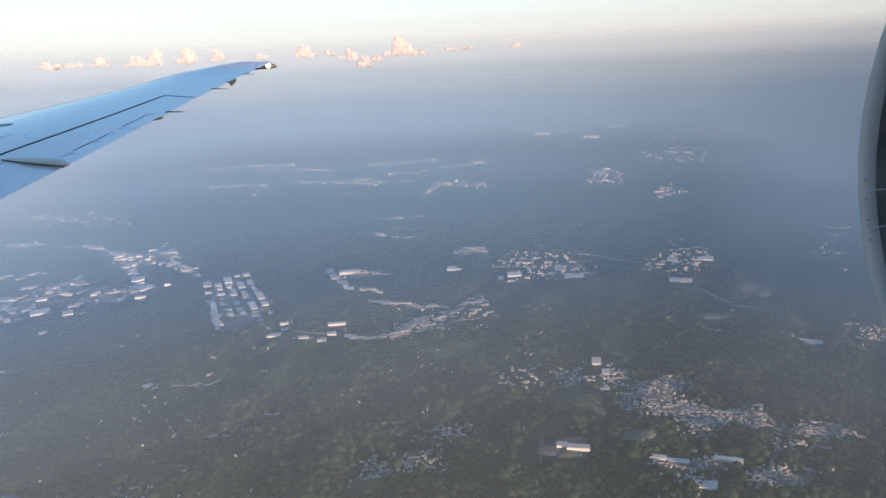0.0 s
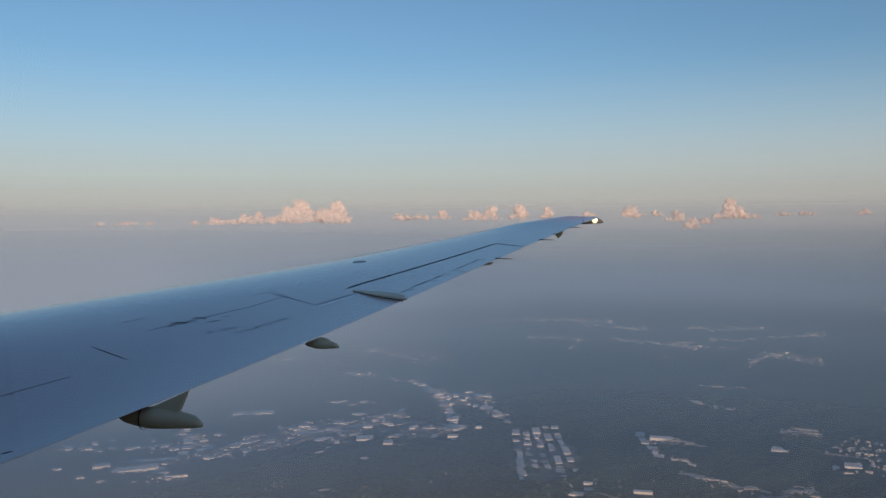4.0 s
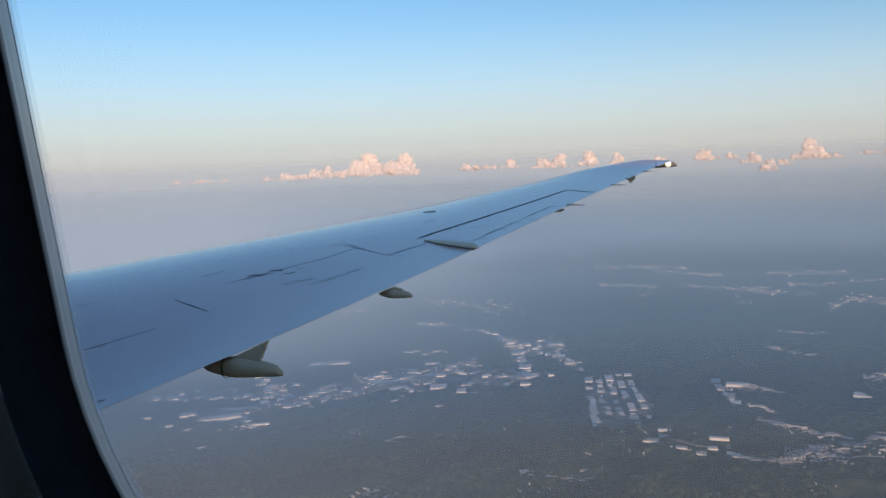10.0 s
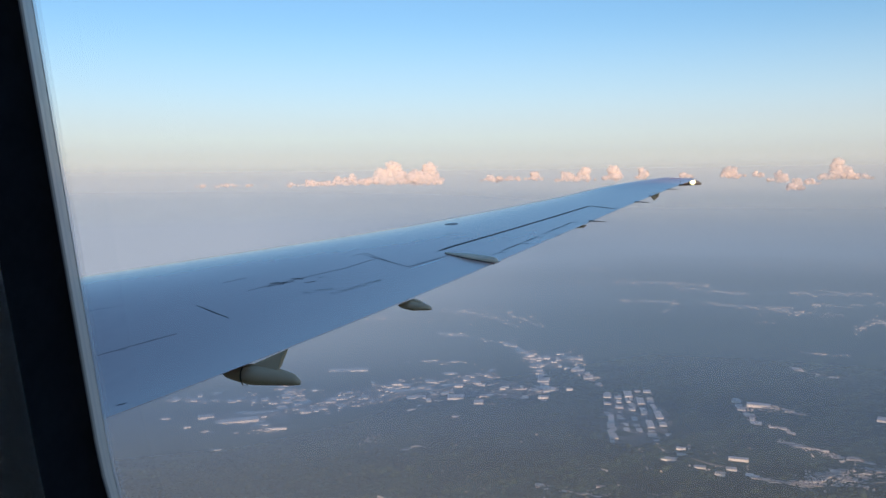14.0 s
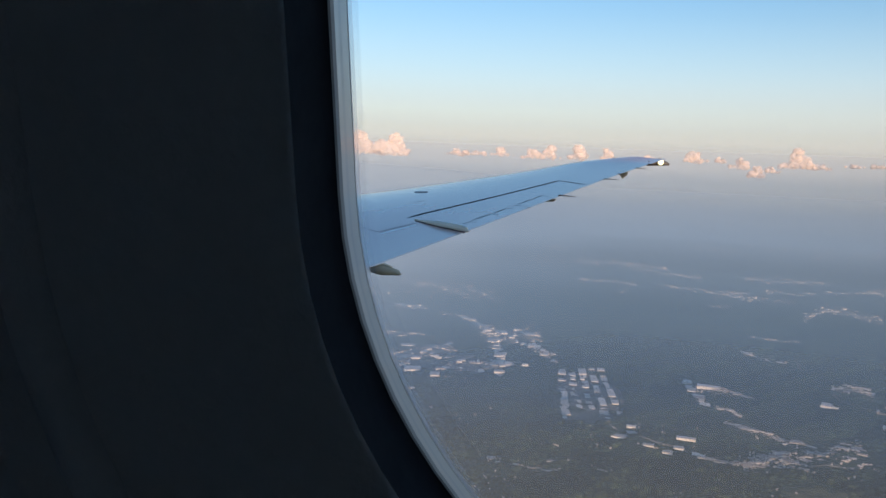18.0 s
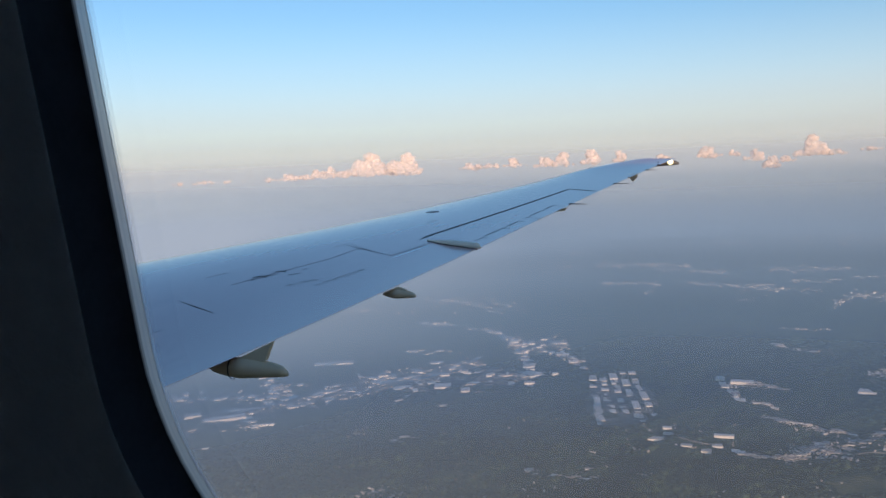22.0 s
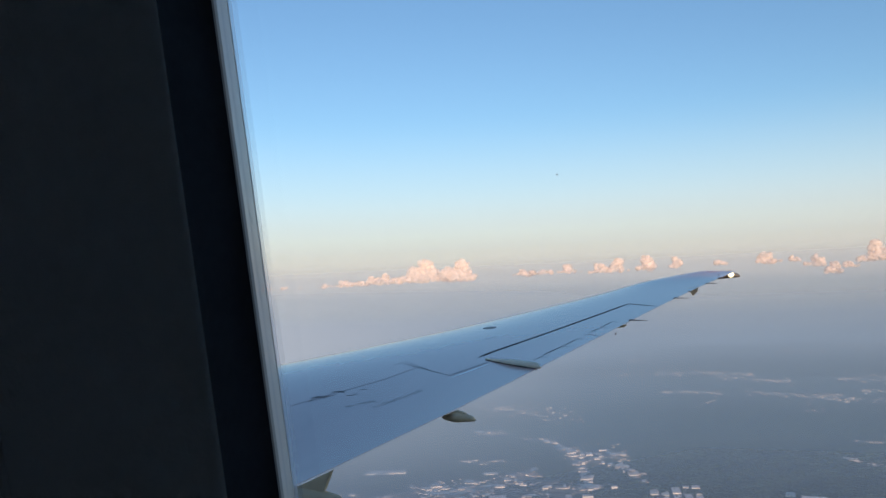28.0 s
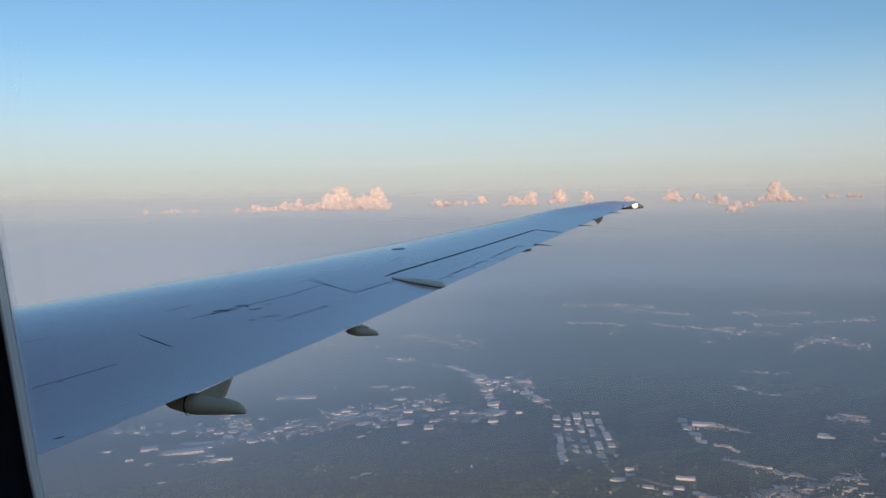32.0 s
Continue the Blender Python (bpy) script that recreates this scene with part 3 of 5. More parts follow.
# wing tip cap and its lamp
cap = part("tip_cap", pod(0.72, 0.16, 0.14, M_CAP, "tip_cap", tail=0.42), wing, "dark grey wing tip cap")
cap.location = (14.68, 0.56, -0.145)
lamp = thing("wing_tip_lamp", ATT, "glowing white position lamp in the wing tip", "lamp")
bm = bmesh.new()
bmesh.ops.create_uvsphere(bm, u_segments=20, v_segments=12, radius=0.046)
bmesh.ops.transform(bm, matrix=Matrix.Translation((14.575, -0.02, -0.152)), verts=bm.verts)
me = bpy.data.meshes.new("lens")
bm.to_mesh(me)
me.materials.append(M_LAMP)
me.shade_smooth()
part("lens", me, lamp, "glowing warm white lens")
bm = bmesh.new()
bmesh.ops.create_cone(bm, cap_ends=True, segments=20, radius1=0.045, radius2=0.062, depth=0.07)
bmesh.ops.transform(bm, matrix=Matrix.Translation((14.66, 0.0, -0.15)) @ Matrix.Rotation(radians(-80), 4, "Y"), verts=bm.verts)
me = bpy.data.meshes.new("lamp_socket")
bm.to_mesh(me)
me.materials.append(M_CAP)
part("lamp_socket", me, lamp)

# ---------------------------------------------------------------- cabin window and fuselage
WX, WYF, WYA, WZ1, WR, WRZ, LEAN = 0.153, 0.1093, -0.275, -0.0475, 0.1022, 0.0916, 0.1323
WZT = 0.205


def outline(off, n=20):
    """The window's rounded outline grown by off, as (y, z) points."""
    off += 0.0018
    ry, rz = WR + off, WRZ + off
    pts = []
    for cy, cz, sy, sz in ((WYF - WR, WZ1, 1, -1), (WYF - WR, WZT, 1, 1), (WYA + WR, WZT, -1, 1), (WYA + WR, WZ1, -1, -1)):
        arc = [(cy + sy * ry * math.cos(math.pi / 2 * k / n), cz + sz * rz * math.sin(math.pi / 2 * k / n)) for k in range(n + 1)]
        pts += arc[::-1] if (sy > 0) != (sz > 0) else arc
    return pts


def wall_ring(off, x):
    return [(x - LEAN * z, y, z) for y, z in outline(off)]


def ring_part(name, steps, material, parent, label=""):
    vv, ff = loft([wall_ring(o, x) for o, x in steps], True, False)
    return part(name, mesh_of(name, vv, ff, material, True), parent, label)


window = thing("window_1", ATT, "aircraft cabin window with a black rubber seal", "window", kind="structure")
# outer rings graded dark to pale, added to imitate an out-of-focus edge
for name, outer, inner, material, label in (
        ("sealant_line", 0.0031, 0.0026, M_FADE_DARK, "added dark ring that softens the pane edge"), ("sealant_edge", 0.0026, 0.0020, M_FADE_MID, "added grey ring that softens the pane edge"),
        ("pane_edge", 0.0020, 0.0013, M_LIP, "pale worn edge of the pane"), ("pane_scratch", 0.0013, 0.0009, M_EDGE, "worn greyer streak in the pane edge"), ("pane_edge", 0.0009, -0.0002, M_LIP, "pale worn edge of the pane")):
    ring_part(name, [(outer, WX - (0.0003 if outer == 0.0031 else 0.0004)), ((outer + inner) / 2, WX - 0.0004), (inner, WX - 0.0004)], material, window, label)
ring_part("pane_groove", [(-0.0002, WX - 0.0004), (-0.0003, WX - 0.0002), (-0.0004, WX - 0.0004)], M_GROOVE, window, "grey groove along the pane edge")
# real bevel first, then an added ring that imitates edge blur
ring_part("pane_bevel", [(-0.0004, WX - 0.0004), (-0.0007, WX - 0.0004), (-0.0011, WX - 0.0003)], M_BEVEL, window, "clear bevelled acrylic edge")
ring_part("fade_ring_clear", [(-0.0011, WX - 0.0003), (-0.0016, WX - 0.0003), (-0.0021, WX - 0.0002)], M_FADE_CLEAR, window, "added clear ring that fades the pane edge out")
ring_part("seal", [(0.0031, WX - 0.0003), (0.0034, WX - 0.0016), (0.0035, WX - 0.006), (0.0035, WX - 0.011), (0.0035, WX - 0.0155), (0.0035, WX - 0.0164)], M_RUB, window, "black rubber seal")
ring_part("bezel", [(0.0035, WX - 0.0164), (0.0041, WX - 0.0171), (0.008, WX - 0.0176), (0.025, WX - 0.0185), (0.045, WX - 0.0215), (0.058, WX - 0.028), (0.0595, WX - 0.0295), (0.061, WX - 0.028), (0.066, WX - 0.030)], M_LINER, window, "grey plastic window bezel")
ring_part("bezel_edge", [(0.046, WX - 0.0217), (0.0475, WX - 0.0272), (0.0495, WX - 0.0288), (0.0515, WX - 0.0275), (0.053, WX - 0.0252)], M_LINER, window, "pale raised edge of the bezel")
pane_ring = wall_ring(0.0028, WX + 0.0003)
pn = len(pane_ring)
turned = sum(pane_ring[k][1] * pane_ring[(k + 1) % pn][2] - pane_ring[(k + 1) % pn][1] * pane_ring[k][2] for k in range(pn)) > 0
order = tuple(range(pn))[::-1] if turned else tuple(range(pn))
pane_faces = loft([pane_ring, pane_ring], True, False)[1] + [order, tuple(k + pn for k in order)]
pane = part("pane", mesh_of("pane", pane_ring + [(x + 0.0004, y, z) for x, y, z in pane_ring], pane_faces, M_GLASS), window, "clear scratched acrylic pane")
pane.visible_shadow = False
for y, z, s in ((0.093, 0.092, 0.00011), (0.063, 0.096, 0.0001), (0.047, 0.094, 0.00013), (0.054, 0.121, 0.00012), (0.005, 0.104, 0.0001)):
    bm = bmesh.new()
    bmesh.ops.create_icosphere(bm, subdivisions=1, radius=s)
    bmesh.ops.transform(bm, matrix=Matrix.Translation((WX + 0.0004 - LEAN * z, y, z)) @ Matrix.Diagonal((0.3, 1, 1.3, 1)), verts=bm.verts)
    me = bpy.data.meshes.new("speck")
    bm.to_mesh(me)
    me.materials.append(M_SEAM)
    part("speck", me, pane, "grey dust speck on the pane")

for y, z, ry, rz, tilt in ((-0.0081, 0.0753, 0.0007, 0.0012, 0), (-0.0455, 0.073, 0.0009, 0.0042, -14), (-0.0395, 0.0665, 0.0007, 0.0034, 4), (-0.0485, 0.084, 0.0012, 0.0022, -20), (-0.0365, 0.0758, 0.0014, 0.0006, 0), (-0.0335, 0.083, 0.0005, 0.0005, 0)):
    bm = bmesh.new()
    bmesh.ops.create_circle(bm, cap_ends=True, segments=20, radius=1)
    for q in bm.verts:
        q.co *= 1 + 0.3 * noise.noise(q.co * 1.5 + Vector((y * 900, z * 900, 0)))
    bmesh.ops.transform(bm, matrix=Matrix.Translation((WX + 0.0001 - LEAN * z, y, z)) @ Matrix.Rotation(radians(tilt), 4, "X") @ Matrix(((0, 0, 1, 0), (ry, 0, 0, 0), (0, rz, 0, 0), (0, 0, 0, 1))), verts=bm.verts)
    me = bpy.data.meshes.new("stain")
    bm.to_mesh(me)
    me.materials.append(M_FILM)
    part("stain", me, pane, "faint greasy stain on the pane")

# sidewall panel with the opening
liner = thing("wall_cabin", ATT, "grey plastic cabin sidewall panel", "wall", kind="structure")
o = outline(0.066)
inner = [(WX - 0.030 - LEAN * z, y, z) for y, z in o]
Y0, Y1, Z0, Z1 = -0.62, 0.62, -0.95, 0.85
outer = []
for y, z in o:
    cy, cz = (WYF + WYA) / 2, (WZ1 + WZT) / 2
    dy, dz = y - cy, z - cz
    k = min((Y1 - cy) / dy if dy > 1e-6 else 1e9, (Y0 - cy) / dy if dy < -1e-6 else 1e9, (Z1 - cz) / dz if dz > 1e-6 else 1e9, (Z0 - cz) / dz if dz < -1e-6 else 1e9)
    yy, zz = cy + dy * k, cz + dz * k
    outer.append((WX - 0.028 - LEAN * zz - 0.02, yy, zz))
v, f = loft([inner, outer], True, False)
part("sidewall_panel", mesh_of("sidewall_panel", v, f, M_PANEL), liner, "moulded grey sidewall panel")
for y in (0.245,):
    part("panel_joint", slab([(y - 0.004, -0.9), (y + 0.004, -0.9), (y + 0.004, 0.8), (y - 0.004, 0.8)], 0.0, 0.01, M_RUB, "panel_joint"), liner, "dark joint between sidewall panels").matrix_basis = Matrix(((1, 0, -LEAN, WX - 0.042), (0, 1, 0, 0), (0, 0, 1, 0), (0, 0, 0, 1)))
# the rest of the cabin closes round the camera
x0, x1 = -2.9, 0.35
v = [(x0, Y0 - 1.5, -1.1), (x1, Y0 - 1.5, -1.1), (x1, Y1 + 1.5, -1.1), (x0, Y1 + 1.5, -1.1), (x0, Y0 - 1.5, 1.0), (x1, Y0 - 1.5, 1.0), (x1, Y1 + 1.5, 1.0), (x0, Y1 + 1.5, 1.0)]
part("floor", mesh_of("floor", v, [(0, 3, 2, 1)], M_LINER), liner)
part("ceiling", mesh_of("ceiling", v, [(4, 5, 6, 7)], M_LINER), liner)
part("bulkhead", mesh_of("bulkhead", v, [(0, 1, 5, 4)], M_LINER), liner)
part("bulkhead", mesh_of("bulkhead", v, [(2, 3, 7, 6)], M_LINER), liner)
part("far_sidewall", slab([(Y0 - 1.5, -1.1), (Y1 + 1.5, -1.1), (Y1 + 1.5, 1.0), (Y0 - 1.5, 1.0)], x0, 0.03, M_LINER, "far_sidewall"), liner)

# outer skin: a tube open at the window, plus unseen openings added to light the cabin
fus = thing("fuselage", ATT, "white painted airliner fuselage", "fuselage", kind="structure")
CX, CZ, RAD = -1.50, -0.05, 1.70
ys = [-9 + 0.75 * k for k in range(11)] + [-0.7, -0.2, 0.2, 0.7] + [1.5 + 0.9 * k for k in range(18)]
rings = [[(CX + RAD * math.cos(2 * math.pi * j / 72), y, CZ + RAD * math.sin(2 * math.pi * j / 72)) for j in range(72)] for y in sorted(ys)]
v, f = loft(rings, True, True)
keep = []
for face in f:
    c = sum((Vector(v[k]) for k in face), Vector()) / len(face)
    if not (len(face) == 4 and c.x > 0 and -0.5 < c.y < 0.3 and abs(c.z - 0.08) < 0.36) and not (len(face) == 4 and c.x > 0 and 0.6 < abs(c.y) < 1.25 and abs(c.z - 0.1) < 0.42):
        keep.append(face)
part("skin", mesh_of("skin", v, keep, M_SKIN, True), fus, "white painted skin")
# frame plate behind the skin closes the opening round the pane
o = outline(0.014)
a = [(WX + 0.0026 - LEAN * z, y, z) for y, z in o]
b = [(WX + 0.0046 - LEAN * z, 3.2 * y, 3.2 * (z - 0.08) + 0.08) for y, z in o]
v, f = loft([a, b], True, False)
part("window_frame", mesh_of("window_frame", v, f, M_SKIN), fus)

# engine on the rear fuselage: a lathe round its axis
engine = thing("engine_nacelle", ATT @ pose(0.91, -1.18, -0.23), "grey jet engine nacelle on the rear fuselage", "engine")


def lathe(profile, n=48):
    return loft([[(rr * math.cos(2 * math.pi * k / n), yy, rr * math.sin(2 * math.pi * k / n)) for k in range(n)] for yy, rr in profile], True, False)


for name, profile, material, label in (
        ("intake_lip", [(-0.10, 0.635), (-0.05, 0.622), (-0.015, 0.605), (0.0, 0.585), (-0.012, 0.565), (-0.022, 0.56)], M_COWL, "pale riveted intake lip"),
        ("lip_lining", [(-0.0225, 0.5597), (-0.05, 0.548), (-0.10, 0.54)], M_LINING, "dark worn lining inside the lip"),
        ("cowl", [(-0.102, 0.637), (-0.5, 0.675), (-1.1, 0.69), (-1.8, 0.66), (-2.5, 0.58), (-3.0, 0.48)], M_SKIN, "painted engine cowl"),
        ("intake_duct", [(-0.102, 0.538), (-0.35, 0.53), (-0.7, 0.545)], M_DARK, "dark intake duct"),
        ("exhaust", [(-3.0, 0.47), (-3.3, 0.38)], M_CAP, "dark exhaust nozzle")):
    v, f = lathe(profile)
    ob = part(name, mesh_of(name, v, f, material, True), engine, label)
    lip = ob if name == "intake_lip" else lip
for k in range(22):
    a = 2 * math.pi * k / 22
    c, s = math.cos(a), math.sin(a)
    q = [(0.12, -0.03), (0.12, 0.03), (0.53, 0.07), (0.53, -0.05)]
    v = [(rr * c - w * s, -0.7 + w * 0.6, rr * s + w * c) for rr, w in q] + [(rr * c - w * s, -0.71 + w * 0.6, rr * s + w * c) for rr, w in q]
    part("fan_blade", mesh_of("fan_blade", v, [(0, 1, 2, 3), (7, 6, 5, 4), (0, 4, 5, 1), (1, 5, 6, 2), (2, 6, 7, 3), (3, 7, 4, 0)], M_CAP), engine)
v, f = lathe([(-0.72, 0.17), (-0.62, 0.14), (-0.52, 0.09), (-0.46, 0.02)], 24)
part("spinner", mesh_of("spinner", v, f, M_CAP, True), engine)
for yy, rr, turn in [(-0.008, 0.5712, q) for q in (-5.2, -9.3, -13.5, -14.9, -17.6)] + [(-0.0165, 0.5632, q) for q in (-4.7, -9.2, -10.4, -11.9, -13.4, -15.8, -17.4)]:
    bm = bmesh.new()
    bmesh.ops.create_icosphere(bm, subdivisions=1, radius=0.0019)
    bmesh.ops.translate(bm, vec=(rr * math.cos(radians(turn)), yy, rr * math.sin(radians(turn))), verts=bm.verts)
    me = bpy.data.meshes.new("rivet")
    bm.to_mesh(me)
    me.materials.append(M_GAP)
    part("rivet", me, lip)
for turn in (-7.4, -15.1):
    v = []
    for yy, rr in [(-0.006, 0.5735), (-0.013, 0.5655), (-0.022, 0.5608), (-0.05, 0.5488), (-0.10, 0.5408)]:
        v.append([((rr - q) * math.cos(radians(turn + w)), yy, (rr - q) * math.sin(radians(turn + w))) for q, w in ((-0.002, -0.17), (-0.002, 0.17), (0.002, 0.17), (0.002, -0.17))])
    v, f = loft(v)
    part("joint_strap", mesh_of("joint_strap", v, f, M_SLAT), lip, "pale strap over a lip joint")
part("pylon", slab([(-0.5, -0.05), (-2.4, -0.05), (-2.4, 0.05), (-0.5, 0.05)], -0.69, 0.2, M_SKIN, "pylon"), engine, "short engine pylon")

# ---------------------------------------------------------------- landscape
GZ = -413.0
rng = np.random.default_rng(7)


def swell(x, y):
    """Low hills of the ground sheet."""
    return 3.0 * (np.sin(x / 170 + 1.3) * np.sin(y / 140 + 0.4) + 0.6 * np.sin(x / 67 + y / 93)) + 6 * np.sin(x / 610 + 2) * np.sin(y / 530) + 2.5 * np.sin(x / 13 + 2.2 * np.sin(y / 41)) * np.sin(y / 15 + 2.0 * np.sin(x / 37)) + 4.2 * np.sin(x / 34 + 1.7 * np.sin(y / 57) + 0.6) * np.sin(y / 29 + 1.5 * np.sin(x / 71))


def ground_z(x, y):
    return GZ + swell(x, y)


radii = np.concatenate([[0.0], np.geomspace(60, 4950, 260)])
angs = np.linspace(0, 2 * np.pi, 541)[:-1]
gx, gy = radii[:, None] * np.cos(angs), radii[:, None] * np.sin(angs)
gv = np.stack([gx, gy, ground_z(gx, gy)], -1).reshape(-1, 3)
idx = np.arange(len(radii) * 540).reshape(len(radii), 540)
gf = np.stack([idx[:-1], idx[1:], np.roll(idx, -1, 1)[1:], np.roll(idx, -1, 1)[:-1]], -1).reshape(-1, 4)
tagged(new("ground", big_mesh("ground", gv, gf, M_GROUND, True)), "dark green wooded country under evening haze", "ground", kind="structure")

# neighbourhoods: centre x, y, half axes ux, uy, vx, vy, number of houses
TOWNS_NEAR = [
    (1452, 739, -3, -14, 52, 24, 8), (798, 274, -1, -9, 10, 3, 5), (809, 404, -1, -7, 23, 10, 8), (774, 419, -1, -6, 17, 7, 6), (798, 351, -1, -5, 5, 2, 3), (986, 377, -6, -42, 22, 7, 10), (942, 133, -5, -32, 20, 2, 8),
    (917, 76, -3, -23, 21, 1, 16), (953, 33, -4, -28, 35, 0, 18), (792, -76, -4, -28, 33, -4, 54), (784, -122, -3, -20, 30, -5, 40), (846, -158, -4, -27, 24, -5, 38)]
TOWNS_NEAR2 = [
    (672, 44, -3, -26, 10, 0, 18), (730, 66, -1, -8, 7, 0, 6), (701, 87, -1, -11, 7, 1, 8), (795, 166, -2, -18, 18, 3, 9), (962, -349, -3, -18, 35, -12, 26), (941, -401, -2, -16, 29, -12, 24),
    (859, -388, -3, -21, 29, -12, 44), (825, -422, -5, -34, 24, -12, 64), (769, -431, -3, -22, 22, -11, 44), (674, -372, -2, -19, 9, -4, 22), (1492, -486, -17, -71, 95, -30, 56), (977, -287, -4, -27, 36, -10, 14)]
TOWNS_SOUTH = [
    (1234, -298, -5, -25, 22, -5, 6), (1437, -742, -20, -51, 87, -44, 34), (885, -430, -12, -38, 42, -20, 84), (797, -443, -9, -29, 29, -16, 64), (782, -490, -8, -26, 26, -16, 54), (732, -547, -11, -38, 19, -13, 64),
    (701, -385, -11, -36, 15, -8, 44), (654, -452, -9, -30, 21, -14, 64), (1470, -1109, -11, -26, 129, -94, 18), (980, -804, -6, -19, 28, -22, 18), (705, -508, -8, -27, 11, -8, 20), (1208, -196, -7, -35, 24, -4, 20)]
TOWNS_EDGE = [
    (4500, -1160, -113, -440, 250, -60, 90), (4200, -1620, -150, -400, 250, -80, 90), (3600, -1900, -130, -142, 400, -200, 40), (2536, -1037, -19, -44, 167, -67, 20),
    (2173, -1088, -9, -25, 83, -40, 12), (3311, -2392, -58, -71, 425, -303, 24), (2900, -1500, -60, -150, 200, -90, 30)]
TOWNS = TOWNS_NEAR + TOWNS_NEAR2 + TOWNS_SOUTH + TOWNS_EDGE
# built-up strips: from x, y to x, y, half depth vx, vy, number of buildings
STREETS = [(1389, 960, 1441, 745, 23, 14, 40), (1310, 767, 1578, 574, 27, 12, 70), (1397, 654, 1571, 499, 20, 8, 45), (1500, 593, 1591, 518, 17, 6, 25), (1545, 503, 1722, 419, 48, 13, 60), (1552, 378, 1653, 260, 32, 6, 35), (2019, 418, 1864, 332, 26, 5, 40), (1864, 332, 1648, 282, 38, 6, 40), (2181, 659, 2153, 547, 12, 3, 14), (2153, 547, 2056, 426, 11, 2, 14), (1895, 338, 1917, 248, 38, 5, 35), (1823, 242, 1714, 180, 13, 1, 25)]
STREETS_EAST = [(2528, 726, 2420, 449, 54, 12, 50), (1791, 693, 1819, 523, 9, 3, 14), (3428, 249, 3392, -30, 48, 1, 60), (3249, 33, 3192, -170, 34, 0, 25), (3374, 486, 3333, 231, 14, 1, 12), (3871, 439, 3865, 347, 12, 1, 8), (2890, 200, 2904, -45, 21, 0, 25), (2884, -82, 2763, -286, 26, -1, 35), (2536, -185, 2547, -233, 15, -1, 14), (2710, -214, 2831, -310, 25, -2, 14), (3257, -384, 3259, -607, 42, -6, 45), (2755, -251, 2733, -415, 24, -2, 18)]
STREETS_SOUTH = [(2923, -425, 3095, -756, 21, -4, 35), (2475, -436, 2589, -501, 25, -4, 25), (2644, -511, 2518, -618, 37, -7, 40), (4359, -228, 4273, -383, 60, -4, 16), (4645, -500, 4272, -641, 127, -16, 12), (4189, -764, 4266, -865, 70, -13, 16), (2106, -259, 2092, -346, 7, 0, 16), (1905, -224, 1863, -287, 11, -1, 8), (1188, -152, 1263, -207, 15, -2, 38), (1226, -209, 1315, -312, 18, -3, 48), (1193, -93, 1191, -145, 3, 0, 20), (1361, -151, 1312, -246, 5, 0, 25)]
STREETS_WEST = [(1588, -85, 1465, -107, 9, 0, 18), (1561, -108, 1540, -184, 12, -1, 20), (1446, -128, 1439, -155, 5, 0, 5), (1640, -352, 1633, -407, 12, -2, 25), (1718, -214, 1720, -261, 4, 0, 8), (1083, 185, 1086, 108, 6, 0, 10), (2347, 999, 2351, 746, 20, 7, 12), (1521, 812, 1448, 713, 17, 8, 20), (2611, 110, 2783, 63, 18, 0, 5), (1160, 433, 1229, 391, 13, 4, 5), (1199, 777, 1241, 675, 7, 4, 8)]


def house_arrays(cx, cy, length, width, wall, rise, turn):
    """Walls and gable roof of one house, as verts and two face lists."""
    c, s = math.cos(turn), math.sin(turn)
    l, w = length / 2, width / 2
    base = [(-l, -w, -2), (l, -w, -2), (l, w, -2), (-l, w, -2), (-l, -w, wall), (l, -w, wall), (l, w, wall), (-l, w, wall)]
    roof = [(-l - .3, -w - .3, wall), (l + .3, -w - .3, wall), (l + .3, w + .3, wall), (-l - .3, w + .3, wall), (-l, 0, wall + rise), (l, 0, wall + rise)]
    z = float(ground_z(cx, cy))
    put = lambda p: (cx + p[0] * c - p[1] * s, cy + p[0] * s + p[1] * c, z + p[2])
    return [put(p) for p in base], [put(p) for p in roof]


WALLF = [(0, 1, 5, 4), (1, 2, 6, 5), (2, 3, 7, 6), (3, 0, 4, 7)]
ROOFF = [(0, 1, 5, 4), (2, 3, 4, 5), (1, 2, 5, 5), (3, 0, 4, 4)]
cleared = []
